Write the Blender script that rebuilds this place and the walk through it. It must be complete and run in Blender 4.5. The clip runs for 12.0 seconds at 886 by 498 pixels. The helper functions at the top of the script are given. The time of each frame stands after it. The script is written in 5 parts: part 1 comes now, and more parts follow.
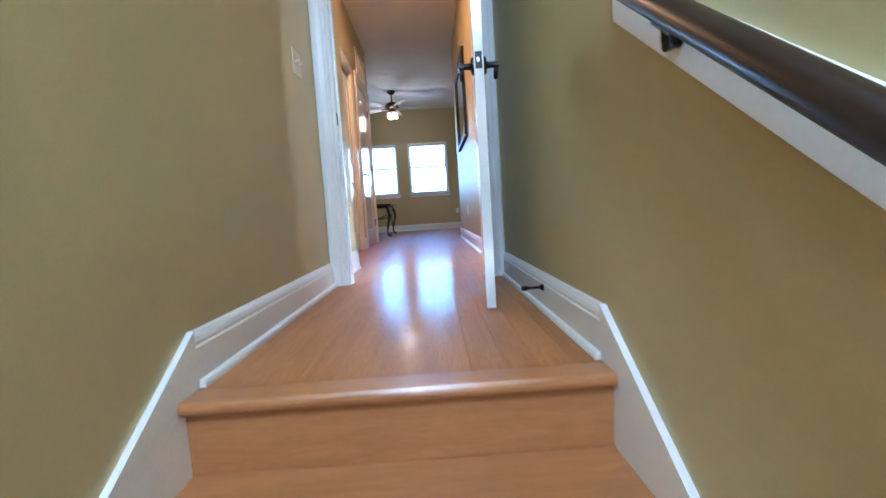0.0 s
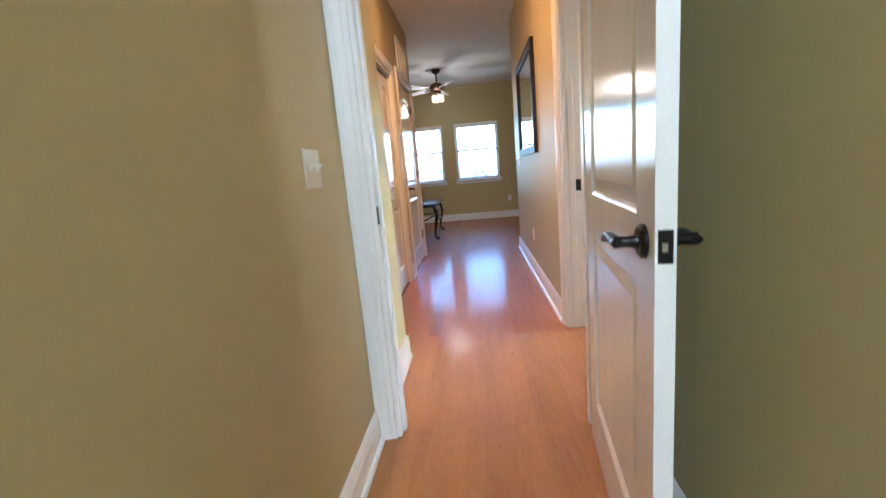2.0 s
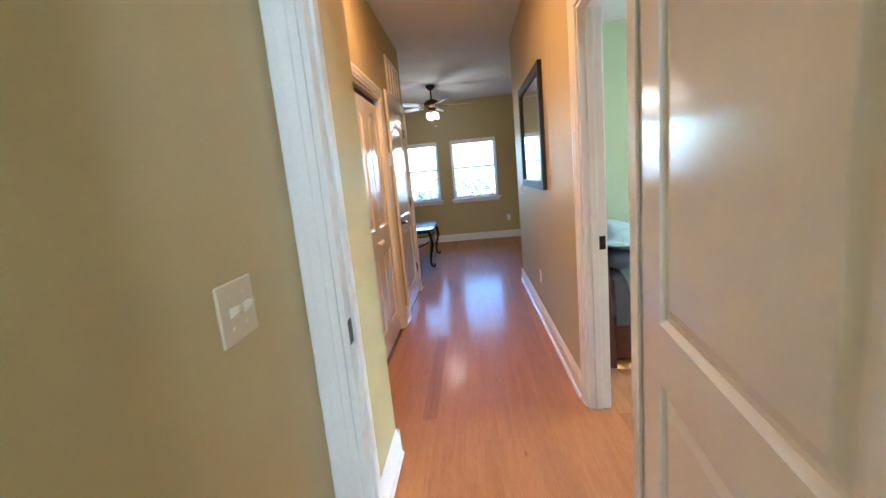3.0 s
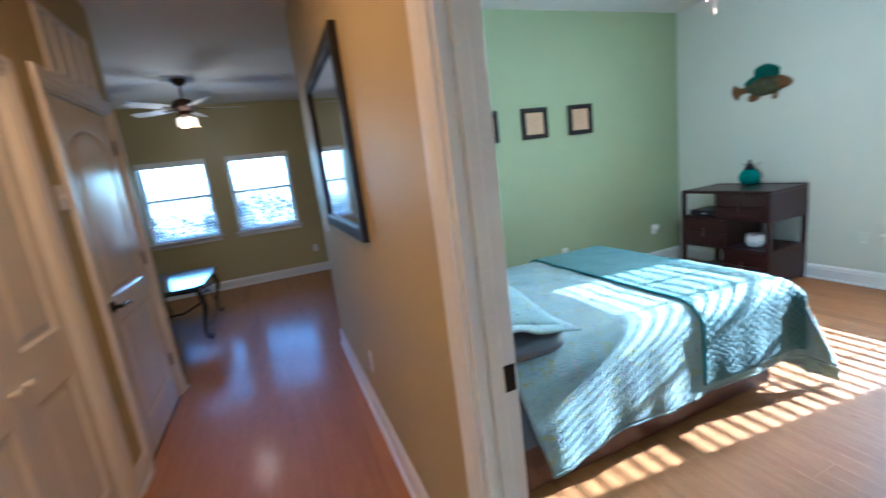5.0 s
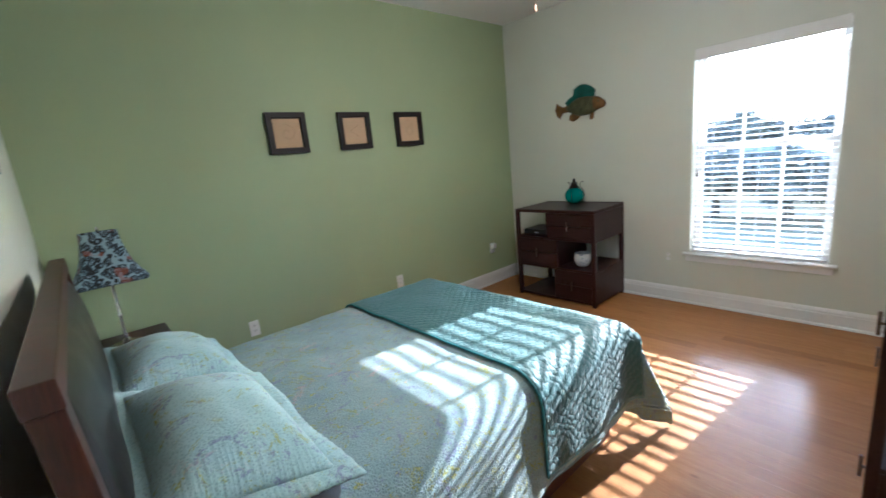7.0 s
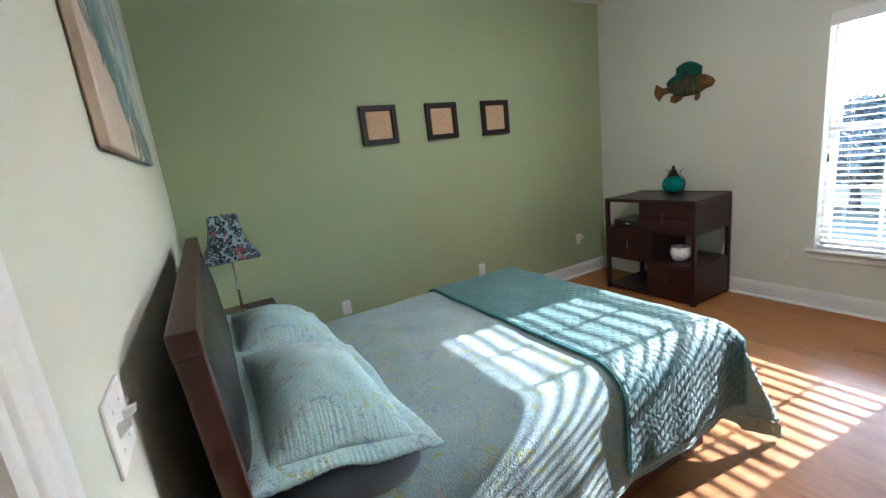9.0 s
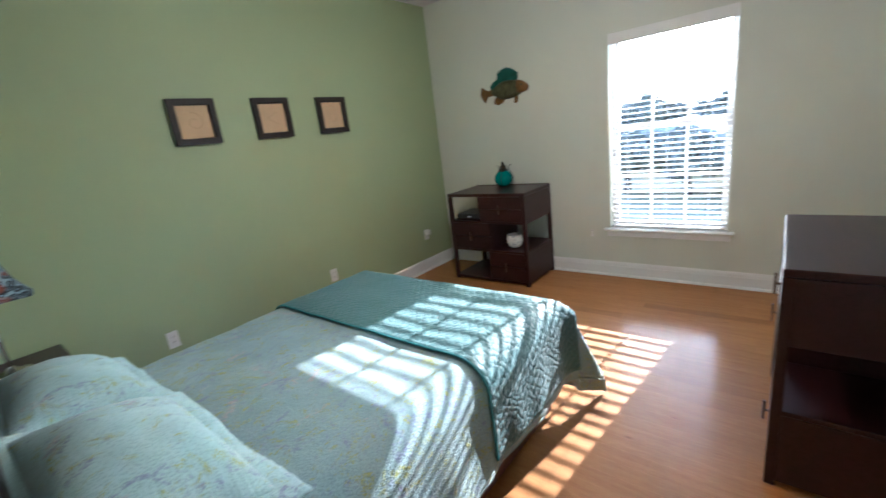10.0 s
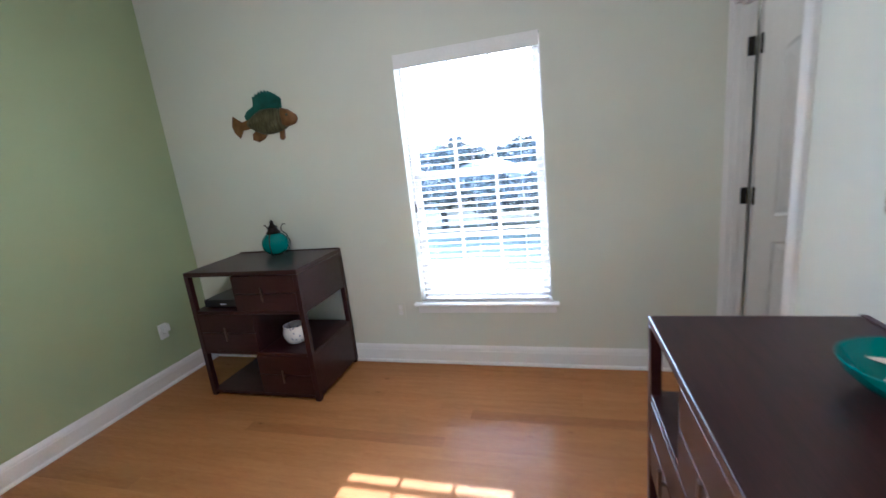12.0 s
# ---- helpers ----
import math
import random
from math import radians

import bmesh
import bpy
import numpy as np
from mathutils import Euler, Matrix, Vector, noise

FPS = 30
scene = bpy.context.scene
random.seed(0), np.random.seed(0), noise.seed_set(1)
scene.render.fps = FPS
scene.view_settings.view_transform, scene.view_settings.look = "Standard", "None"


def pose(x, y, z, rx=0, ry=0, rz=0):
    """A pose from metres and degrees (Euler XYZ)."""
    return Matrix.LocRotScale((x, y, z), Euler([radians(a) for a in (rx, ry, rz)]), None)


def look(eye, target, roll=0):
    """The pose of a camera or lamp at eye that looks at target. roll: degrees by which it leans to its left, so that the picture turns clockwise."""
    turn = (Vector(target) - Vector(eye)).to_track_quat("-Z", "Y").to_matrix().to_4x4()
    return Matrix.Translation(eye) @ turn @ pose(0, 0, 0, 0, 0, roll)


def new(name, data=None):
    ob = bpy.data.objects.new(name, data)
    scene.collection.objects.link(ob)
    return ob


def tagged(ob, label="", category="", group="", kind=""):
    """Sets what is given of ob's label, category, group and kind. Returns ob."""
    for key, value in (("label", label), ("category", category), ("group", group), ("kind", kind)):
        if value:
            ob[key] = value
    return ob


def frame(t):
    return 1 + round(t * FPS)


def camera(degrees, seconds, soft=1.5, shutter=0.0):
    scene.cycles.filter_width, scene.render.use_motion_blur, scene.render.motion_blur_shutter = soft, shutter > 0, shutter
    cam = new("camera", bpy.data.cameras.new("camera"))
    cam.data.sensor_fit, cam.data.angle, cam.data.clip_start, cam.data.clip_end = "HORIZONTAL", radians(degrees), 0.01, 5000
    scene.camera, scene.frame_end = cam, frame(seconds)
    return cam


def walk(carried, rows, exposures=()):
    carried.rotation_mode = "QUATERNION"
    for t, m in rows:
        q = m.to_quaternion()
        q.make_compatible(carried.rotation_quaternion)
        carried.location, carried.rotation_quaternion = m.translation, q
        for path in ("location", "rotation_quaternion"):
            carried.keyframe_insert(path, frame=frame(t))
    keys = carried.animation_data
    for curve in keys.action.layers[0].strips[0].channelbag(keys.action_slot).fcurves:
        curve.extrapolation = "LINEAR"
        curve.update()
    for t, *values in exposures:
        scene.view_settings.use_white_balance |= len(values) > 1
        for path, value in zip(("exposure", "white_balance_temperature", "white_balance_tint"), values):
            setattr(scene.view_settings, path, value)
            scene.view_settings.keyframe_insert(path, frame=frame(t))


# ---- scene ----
cam = camera(93.5, 12.0, shutter=0.35)
PATH = [
    (0, (0.27, 0.456, 0.379), (0.308, 2.448, 0.204), -3.6),
    (0.5, (0.266, 0.655, 0.565), (0.182, 2.642, 0.353), -4.5),
    (1, (0.258, 0.838, 0.725), (0.145, 2.814, 0.437), -4.7),
    (1.5, (0.242, 1.089, 0.901), (0.038, 3.055, 0.592), -5.1),
    (2, (0.154, 1.273, 1.076), (-0.024, 3.231, 0.709), -5.1),
    (2.5, (0.175, 1.483, 1.24), (0.017, 3.445, 0.885), -5.2),
    (2.7, (0.151, 1.588, 1.281), (-0.007, 3.552, 0.938), -5.3),
    (4.3, (0.117, 2.647, 1.441), (0.096, 4.616, 1.091), -6.8),
    (4.5, (0.148, 2.776, 1.451), (0.266, 4.738, 1.084), -6.7),
    (5, (0.328, 3.082, 1.44), (1.038, 4.912, 1.057), -7.2),
    (5.5, (0.485, 3.244, 1.456), (1.775, 4.71, 1.022), -6.7),
    (6, (0.562, 3.372, 1.463), (2.136, 4.513, 1.0), -6.4),
    (6.5, (0.816, 3.447, 1.463), (2.334, 4.678, 1.035), -6.2),
    (7, (0.989, 3.549, 1.454), (2.265, 5.03, 1.032), -5.7),
    (7.5, (1.005, 3.551, 1.428), (2.043, 5.206, 0.996), -5.5),
    (7.7, (0.967, 3.602, 1.418), (1.961, 5.284, 0.991), -5.3),
    (9.3, (0.975, 3.513, 1.448), (1.923, 5.222, 1.024), -6.7),
    (9.5, (0.994, 3.579, 1.45), (2.104, 5.175, 0.984), -6.9),
    (10, (1.02, 3.595, 1.459), (2.495, 4.841, 0.939), -7.2),
    (10.2, (1.082, 3.591, 1.456), (2.673, 4.684, 0.932), -7.0),
    (10.5, (1.256, 3.594, 1.449), (3.009, 4.416, 0.949), -6.3),
    (11, (1.508, 3.683, 1.45), (3.389, 4.147, 0.954), -5.4),
    (11.5, (1.799, 3.848, 1.454), (3.708, 4.188, 0.962), -5.2),
    (12, (2.221, 3.836, 1.469), (4.094, 4.38, 1.025), -6.2),
]
EXPOSURES = [(0, 5.35, 3880, 9), (0.5, 5.4, 4150, 11), (1.5, 5.4, 4250, 10), (2.7, 5.4, 4200, 6), (4.3, 4.68, 3980, 8), (5.0, 4.68, 3780, 4), (5.6, 4.35, 4000, 8), (6.5, 4.18, 4350, 14), (7.5, 4.05, 4600, 10), (9.5, 4.05, 4600, 15), (10, 4.12, 4550, 12), (11, 4.22, 4380, 16), (12, 4.26, 4380, 17)]
walk(cam, [(t, look(eye, target, roll)) for t, eye, target, roll in PATH], EXPOSURES)


# ---- world, sun and lamps ----
SUN_DIR = Vector((1.0, -0.098, 0.43)).normalized()
world = bpy.data.worlds.new("world")
scene.world = world
world.use_nodes = True
wn = world.node_tree.nodes
sky = wn.new("ShaderNodeTexSky")
sky.sky_type, sky.sun_disc = "NISHITA", False
sky.sun_elevation = math.asin(SUN_DIR.z)
sky.dust_density, sky.air_density = 2.0, 1.0
sky.sun_rotation = math.atan2(SUN_DIR.x, SUN_DIR.y)
wn["Background"].inputs["Strength"].default_value = 0.15
world.node_tree.links.new(sky.outputs["Color"], wn["Background"].inputs["Color"])

sun = new("sun", bpy.data.lights.new("sun", "SUN"))
sun.data.energy, sun.data.angle, sun.data.color = 2.0, radians(0.42), (1.0, 0.79, 0.55)
sun.matrix_world = look(SUN_DIR * 30, (0, 0, 0))


def bulb(name, place, power, colour=(1.0, 0.62, 0.30), radius=0.05):
    lamp = new(name, bpy.data.lights.new(name, "POINT"))
    lamp.data.energy, lamp.data.color, lamp.data.shadow_soft_size = power, colour, radius
    lamp.location = place
    return lamp


hall_lamp = new("hall_lamp", bpy.data.lights.new("hall_lamp", "AREA"))
hall_lamp.data.shape, hall_lamp.data.size = "DISK", 0.5
hall_lamp.data.energy, hall_lamp.data.color = 1.1, (1.0, 0.41, 0.11)
hall_lamp.location = (-0.25, 4.25, 2.735)
# unseen source without a fixture, for light from above and behind the stairs
bulb("stair_lamp", (0.05, -0.75, 2.5), 4.6, (1.0, 0.92, 0.76), 0.2)
# added fill light low in the stairwell, no lamp hangs there
bulb("lower_stair_fill", (0.18, -0.9, -0.15), 0.4, (1.0, 0.86, 0.68), 0.2)

# ---- materials ----


def shader(name):
    m = bpy.data.materials.new(name)
    m.use_nodes = True
    return m, m.node_tree, m.node_tree.nodes["Principled BSDF"]


def node(tree, kind, **values):
    n = tree.nodes.new(kind)
    for key, value in values.items():
        n.inputs[key].default_value = value
    return n


def mapped(tree, scale=(1, 1, 1), coords="Object"):
    tc = tree.nodes.new("ShaderNodeTexCoord")
    mp = node(tree, "ShaderNodeMapping", Scale=scale)
    tree.links.new(tc.outputs[coords], mp.inputs["Vector"])
    return mp.outputs["Vector"]


def ramp(tree, fac, stops):
    r = tree.nodes.new("ShaderNodeValToRGB")
    els = r.color_ramp.elements
    while len(els) < len(stops):
        els.new(0.5)
    for el, (pos, col) in zip(els, stops):
        el.position, el.color = pos, (*col, 1)
    tree.links.new(fac, r.inputs["Fac"])
    return r.outputs["Color"]


def shade(col, k):
    return tuple(min(1.0, c * k) for c in col)


def mix(tree, fac, a, b, blend="MIX"):
    n = tree.nodes.new("ShaderNodeMix")
    n.data_type, n.blend_type = "RGBA", blend
    for socket, value in ((n.inputs["Factor"], fac), (n.inputs["A"], a), (n.inputs["B"], b)):
        if isinstance(value, (int, float)):
            socket.default_value = value
        elif isinstance(value, tuple):
            socket.default_value = (*value, 1)
        else:
            tree.links.new(value, socket)
    return n.outputs["Result"]


def bump(tree, bsdf, height, strength, distance):
    b = node(tree, "ShaderNodeBump", Strength=strength, Distance=distance)
    tree.links.new(height, b.inputs["Height"])
    tree.links.new(b.outputs["Normal"], bsdf.inputs["Normal"])


def plain(name, col, rough=0.5, metal=0.0, var=0.08, big=1.2, fine=120, relief=0.05, dist=0.001, stretch=(1, 1, 1), coat=0.0):
    """A surface with variation at two scales and a fine relief."""
    m, tree, b = shader(name)
    v = mapped(tree, stretch)
    n1 = node(tree, "ShaderNodeTexNoise", Scale=big, Detail=4, Roughness=0.55)
    n2 = node(tree, "ShaderNodeTexNoise", Scale=fine, Detail=3, Roughness=0.6)
    for n in (n1, n2):
        tree.links.new(v, n.inputs["Vector"])
    c1 = ramp(tree, n1.outputs["Fac"], [(0.3, shade(col, 1 - var)), (0.7, shade(col, 1 + var))])
    c2 = ramp(tree, n2.outputs["Fac"], [(0.3, (0.93, 0.93, 0.93)), (0.7, (1, 1, 1))])
    tree.links.new(mix(tree, 1.0, c1, c2, "MULTIPLY"), b.inputs["Base Color"])
    r = node(tree, "ShaderNodeMapRange", **{"To Min": max(0.02, rough - 0.07), "To Max": min(1, rough + 0.07)})
    tree.links.new(n1.outputs["Fac"], r.inputs["Value"])
    tree.links.new(r.outputs["Result"], b.inputs["Roughness"])
    b.inputs["Metallic"].default_value = metal
    b.inputs["Coat Weight"].default_value = coat
    if relief:
        bump(tree, b, n2.outputs["Fac"], relief, dist)
    return m


def wood(name, dark, light, rough=0.35, grain=(1, 14, 14), coat=0.2, coat_rough=0.18, per_piece=0.0, knots=False):
    """Wood with its grain along the axis that has the small scale."""
    m, tree, b = shader(name)
    v = mapped(tree, grain)
    if per_piece:
        info = tree.nodes.new("ShaderNodeObjectInfo")
        add = tree.nodes.new("ShaderNodeVectorMath")
        add.operation = "MULTIPLY_ADD"
        tree.links.new(info.outputs["Random"], add.inputs[0])
        add.inputs[1].default_value = (37, 53, 91)
        tree.links.new(v, add.inputs[2])
        v = add.outputs["Vector"]
    n1 = node(tree, "ShaderNodeTexNoise", Scale=2.2, Detail=5, Roughness=0.6, Distortion=0.8)
    n2 = node(tree, "ShaderNodeTexNoise", Scale=22.0, Detail=4, Roughness=0.65)
    for n in (n1, n2):
        tree.links.new(v, n.inputs["Vector"])
    c = ramp(tree, n1.outputs["Fac"], [(0.25, dark), (0.75, light)])
    c = mix(tree, 0.35, c, ramp(tree, n2.outputs["Fac"], [(0.35, shade(dark, 0.8)), (0.7, shade(light, 1.05))]))
    if per_piece:
        tone = ramp(tree, info.outputs["Random"], [(0.0, (1 - per_piece,) * 3), (0.12, (1 - per_piece * 0.35,) * 3), (1.0, (1, 1, 1))])
        c = mix(tree, 1.0, c, tone, "MULTIPLY")
    if knots:
        vo = node(tree, "ShaderNodeTexVoronoi", Scale=1.6)
        place = mapped(tree, (3.4, 1.3, 1.0))
        if per_piece:
            off = tree.nodes.new("ShaderNodeVectorMath")
            off.operation = "MULTIPLY_ADD"
            off.inputs[1].default_value = (71, 29, 13)
            tree.links.new(info.outputs["Random"], off.inputs[0])
            tree.links.new(place, off.inputs[2])
            place = off.outputs["Vector"]
        tree.links.new(place, vo.inputs["Vector"])
        spot = ramp(tree, vo.outputs["Distance"], [(0.0, (0.34, 0.26, 0.20)), (0.06, (1, 1, 1))])
        c = mix(tree, 0.8, c, mix(tree, 1.0, c, spot, "MULTIPLY"))
    tree.links.new(c, b.inputs["Base Color"])
    b.inputs["Roughness"].default_value = rough
    b.inputs["Coat Weight"].default_value = coat
    b.inputs["Coat Roughness"].default_value = coat_rough
    bump(tree, b, n2.outputs["Fac"], 0.04, 0.0006)
    return m


def glow(name, col, strength):
    m, tree, b = shader(name)
    b.inputs["Base Color"].default_value = (*col, 1)
    b.inputs["Emission Color"].default_value = (*col, 1)
    b.inputs["Emission Strength"].default_value = strength
    b.inputs["Roughness"].default_value = 0.3
    return m


def glassy(name, col, rough=0.02, transmission=1.0):
    m, tree, b = shader(name)
    b.inputs["Base Color"].default_value = (*col, 1)
    b.inputs["Roughness"].default_value = rough
    b.inputs["Transmission Weight"].default_value = transmission
    b.inputs["IOR"].default_value = 1.45
    return m


def pane_glass():
    m = bpy.data.materials.new("window glass")
    m.use_nodes = True
    t = m.node_tree
    t.nodes.remove(t.nodes["Principled BSDF"])
    clear = node(t, "ShaderNodeBsdfTransparent", Color=(0.95, 0.97, 0.96, 1))
    gloss = node(t, "ShaderNodeBsdfGlossy", Roughness=0.02)
    fres = node(t, "ShaderNodeFresnel", IOR=1.45)
    both = t.nodes.new("ShaderNodeMixShader")
    t.links.new(fres.outputs[0], both.inputs[0])
    t.links.new(clear.outputs[0], both.inputs[1])
    t.links.new(gloss.outputs[0], both.inputs[2])
    t.links.new(both.outputs[0], t.nodes["Material Output"].inputs["Surface"])
    return m


TAN = plain("tan wall paint", (0.47, 0.402, 0.186), 0.5, var=0.04, big=0.8, fine=260, relief=0.12, dist=0.0006)
SAGE = plain("pale sage wall paint", (0.67, 0.69, 0.605), 0.55, var=0.03, big=0.8, fine=260, relief=0.12, dist=0.0006)
GREEN = plain("green accent wall paint", (0.385, 0.46, 0.262), 0.6, var=0.04, big=0.8, fine=260, relief=0.12, dist=0.0006)
CEILING = plain("white ceiling paint", (0.80, 0.79, 0.77), 0.85, var=0.02, big=1.0, fine=90, relief=0.35, dist=0.002)
WHITE = plain("white trim paint", (0.80, 0.80, 0.79), 0.3, var=0.02, big=2.0, fine=150, relief=0.03)
DOORWHITE = plain("white door enamel", (0.80, 0.79, 0.77), 0.17, var=0.02, big=1.5, fine=60, relief=0.02, stretch=(6, 6, 1))
PLASTER = plain("plain backing", (0.5, 0.5, 0.48), 0.8)
FLOOR = wood("honey maple planks", (0.305, 0.132, 0.035), (0.45, 0.222, 0.066), 0.6, (11, 0.9, 11), 0.25, 0.16, 0.27, True)
STAIRWOOD = wood("honey maple stair", (0.31, 0.130, 0.037), (0.46, 0.220, 0.066), 0.3, (0.9, 11, 11), 0.3)
JOINT = plain("floor underlay", (0.14, 0.075, 0.03), 0.8)
ESPRESSO = wood("espresso stained wood", (0.011, 0.0033, 0.0038), (0.041, 0.0108, 0.0115), 0.38, (2, 16, 16), 0.25, 0.14)
CHERRY = wood("red cherry bed wood", (0.020, 0.004, 0.0025), (0.078, 0.0145, 0.0065), 0.42, (10, 9, 0.8), 0.1)
RAILWOOD = wood("dark handrail wood", (0.009, 0.0045, 0.003), (0.024, 0.011, 0.007), 0.36, (10, 1, 10), 0.12)
BLACK = plain("oil rubbed bronze", (0.018, 0.015, 0.013), 0.35, 0.7, var=0.2, big=20)
BLACKFRAME = wood("black picture frame", (0.010, 0.008, 0.007), (0.025, 0.02, 0.018), 0.5, (3, 12, 12), 0.0)
AGED = plain("aged nickel", (0.20, 0.15, 0.13), 0.38, 1.0, var=0.1, big=30)
CHROME = plain("brushed nickel", (0.62, 0.61, 0.58), 0.25, 1.0, var=0.05, big=30)
LEATHER = plain("dark brown leather", (0.007, 0.005, 0.006), 0.33, var=0.15, big=6, fine=180, relief=0.25, dist=0.002)
PLASTIC = plain("white switch plastic", (0.82, 0.82, 0.80), 0.3, var=0.01, relief=0.0)
IVORY = plain("almond switch plastic", (0.62, 0.56, 0.40), 0.35, var=0.01, relief=0.0)
DARK = plain("black plastic", (0.012, 0.012, 0.014), 0.4)
GLASS = pane_glass()
FLOOR.node_tree.nodes["Principled BSDF"].inputs["Specular IOR Level"].default_value = 0.2
for m in (ESPRESSO, BLACKFRAME):
    m.node_tree.nodes["Principled BSDF"].inputs["Specular IOR Level"].default_value = 0.28

# ---- mesh helpers ----


def part(name, bm, material, parent=None, label="", smooth=False):
    """Links a bmesh as one mesh object under a thing or a part."""
    me = bpy.data.meshes.new(name)
    bmesh.ops.recalc_face_normals(bm, faces=bm.faces)
    bm.to_mesh(me)
    bm.free()
    for mt in material if isinstance(material, (list, tuple)) else (material,):
        me.materials.append(mt)
    if smooth:
        me.shade_smooth()
        if smooth != "all":
            me.set_sharp_from_angle(angle=radians(smooth if smooth is not True else 40))
    ob = new(name, me)
    ob.parent = parent
    return tagged(ob, label)


def thing(name, label, category, m=None, group="", kind="", parent=None):
    ob = new(name)
    ob.empty_display_size = 0.1
    if m is not None:
        ob.matrix_world = m
    ob.parent = parent
    return tagged(ob, label, category, group, kind)


def box(lo, hi, bevel=0.0, bm=None, seg=1):
    bm = bm if bm is not None else bmesh.new()
    vs = [bm.verts.new((x, y, z)) for x in (lo[0], hi[0]) for y in (lo[1], hi[1]) for z in (lo[2], hi[2])]
    fs = [bm.faces.new([vs[i] for i in q]) for q in ((0, 1, 3, 2), (4, 6, 7, 5), (0, 4, 5, 1), (2, 3, 7, 6), (0, 2, 6, 4), (1, 5, 7, 3))]
    if bevel:
        edges = list({e for f in fs for e in f.edges})
        bmesh.ops.bevel(bm, geom=edges, offset=bevel, segments=seg, affect="EDGES", profile=0.6)
    return bm


def loft(loops, bm=None, close=True, caps=True):
    """Skins a list of loops that have the same count of points."""
    bm = bm if bm is not None else bmesh.new()
    rings = [[bm.verts.new(p) for p in loop] for loop in loops]
    n = len(rings[0])
    for a, b in zip(rings, rings[1:]):
        for i in range(n if close else n - 1):
            j = (i + 1) % n
            bm.faces.new((a[i], a[j], b[j], b[i]))
    if caps and close:
        bm.faces.new(rings[0][::-1])
        bm.faces.new(rings[-1])
    return bm


def tube(pts, radii, seg=10, bm=None, flat=1.0):
    """A round bar along points; radii one for all or one for each."""
    pts = [Vector(p) for p in pts]
    radii = radii if isinstance(radii, (list, tuple)) else [radii] * len(pts)
    loops, up = [], None
    for i, p in enumerate(pts):
        d = (pts[min(i + 1, len(pts) - 1)] - pts[max(i - 1, 0)]).normalized()
        if up is None:
            up = Vector((0, 0, 1)) if abs(d.z) < 0.9 else Vector((0, 1, 0))
        side = d.cross(up).normalized()
        up = side.cross(d).normalized()
        loops.append([p + (side * math.cos(a) + up * math.sin(a) * flat) * radii[i] for a in (2 * math.pi * k / seg for k in range(seg))])
    return loft(loops, bm)


def turned(profile, seg=24, bm=None, at=(0, 0, 0)):
    """A body of revolution round z from (radius, height) pairs."""
    c = Vector(at)
    return loft([[c + Vector((r * math.cos(a), r * math.sin(a), z)) for a in (2 * math.pi * k / seg for k in range(seg))] for r, z in profile], bm)


def prism(poly, lo, hi, axis="z", bm=None):
    """A polygon of 2D points drawn out along an axis."""
    def p(a, b, c):
        return {"z": (a, b, c), "y": (a, c, b), "x": (c, a, b)}[axis]
    return loft([[p(a, b, lo) for a, b in poly], [p(a, b, hi) for a, b in poly]], bm)


def moulding(profile, p0, p1, across, normal, m0=0.0, m1=0.0, bm=None):
    """A profile of (across, out) pairs drawn from p0 to p1; m0 and m1 mitre the ends."""
    p0, p1, a, n = Vector(p0), Vector(p1), Vector(across), Vector(normal)
    d = (p1 - p0).normalized()
    return loft([[p + a * u + n * w + d * (u * k) for u, w in profile] for p, k in ((p0, m0), (p1, m1))], bm)


CASING = [(0, 0), (0, 0.009), (0.008, 0.012), (0.02, 0.012), (0.024, 0.016), (0.05, 0.018), (0.056, 0.021), (0.075, 0.021), (0.082, 0.016), (0.085, 0)]
BASE = [(0, 0), (0, 0.030), (0.008, 0.029), (0.015, 0.025), (0.019, 0.0165), (0.095, 0.016), (0.10, 0.013), (0.108, 0.013), (0.118, 0.010), (0.13, 0.004), (0.135, 0)]


def baseboard(p0, p1, normal, label="white painted wooden baseboard along the wall"):
    ob = part("baseboard", moulding(BASE, p0, p1, (0, 0, 1), normal), WHITE)
    return tagged(ob, label, "baseboard", kind="structure")


def wall(name, axis, lo, hi, a0, a1, z0, z1, holes, material, label):
    """A leaf of wall from lo to hi across and a0 to a1 along, with holes (b0, b1, zb, zt)."""
    bm = bmesh.new()

    def slab(b0, b1, c0, c1):
        if b1 - b0 > 1e-4 and c1 - c0 > 1e-4:
            box((lo, b0, c0), (hi, b1, c1), bm=bm) if axis == "x" else box((b0, lo, c0), (b1, hi, c1), bm=bm)
    at = a0
    for b0, b1, c0, c1 in sorted(holes):
        slab(at, b0, z0, z1)
        slab(b0, b1, z0, c0)
        slab(b0, b1, c1, z1)
        at = b1
    slab(at, a1, z0, z1)
    return tagged(part(name, bm, material), label, "wall", kind="structure")


def door_casing(parent, axis, face, normal, a0, a1, top):
    """Two legs and a head round an opening a0 to a1 on the plane at face."""
    def at(a, z):
        return (face, a, z) if axis == "x" else (a, face, z)
    n = (normal, 0, 0) if axis == "x" else (0, normal, 0)
    w = (0, 1, 0) if axis == "x" else (1, 0, 0)
    back = tuple(-v for v in w)
    part("casing", moulding(CASING, at(a0, 0), at(a0, top), back, n, 0, 1), WHITE, parent)
    part("casing", moulding(CASING, at(a1, 0), at(a1, top), w, n, 0, 1), WHITE, parent)
    part("casing", moulding(CASING, at(a0, top), at(a1, top), (0, 0, 1), n, -1, 1), WHITE, parent)


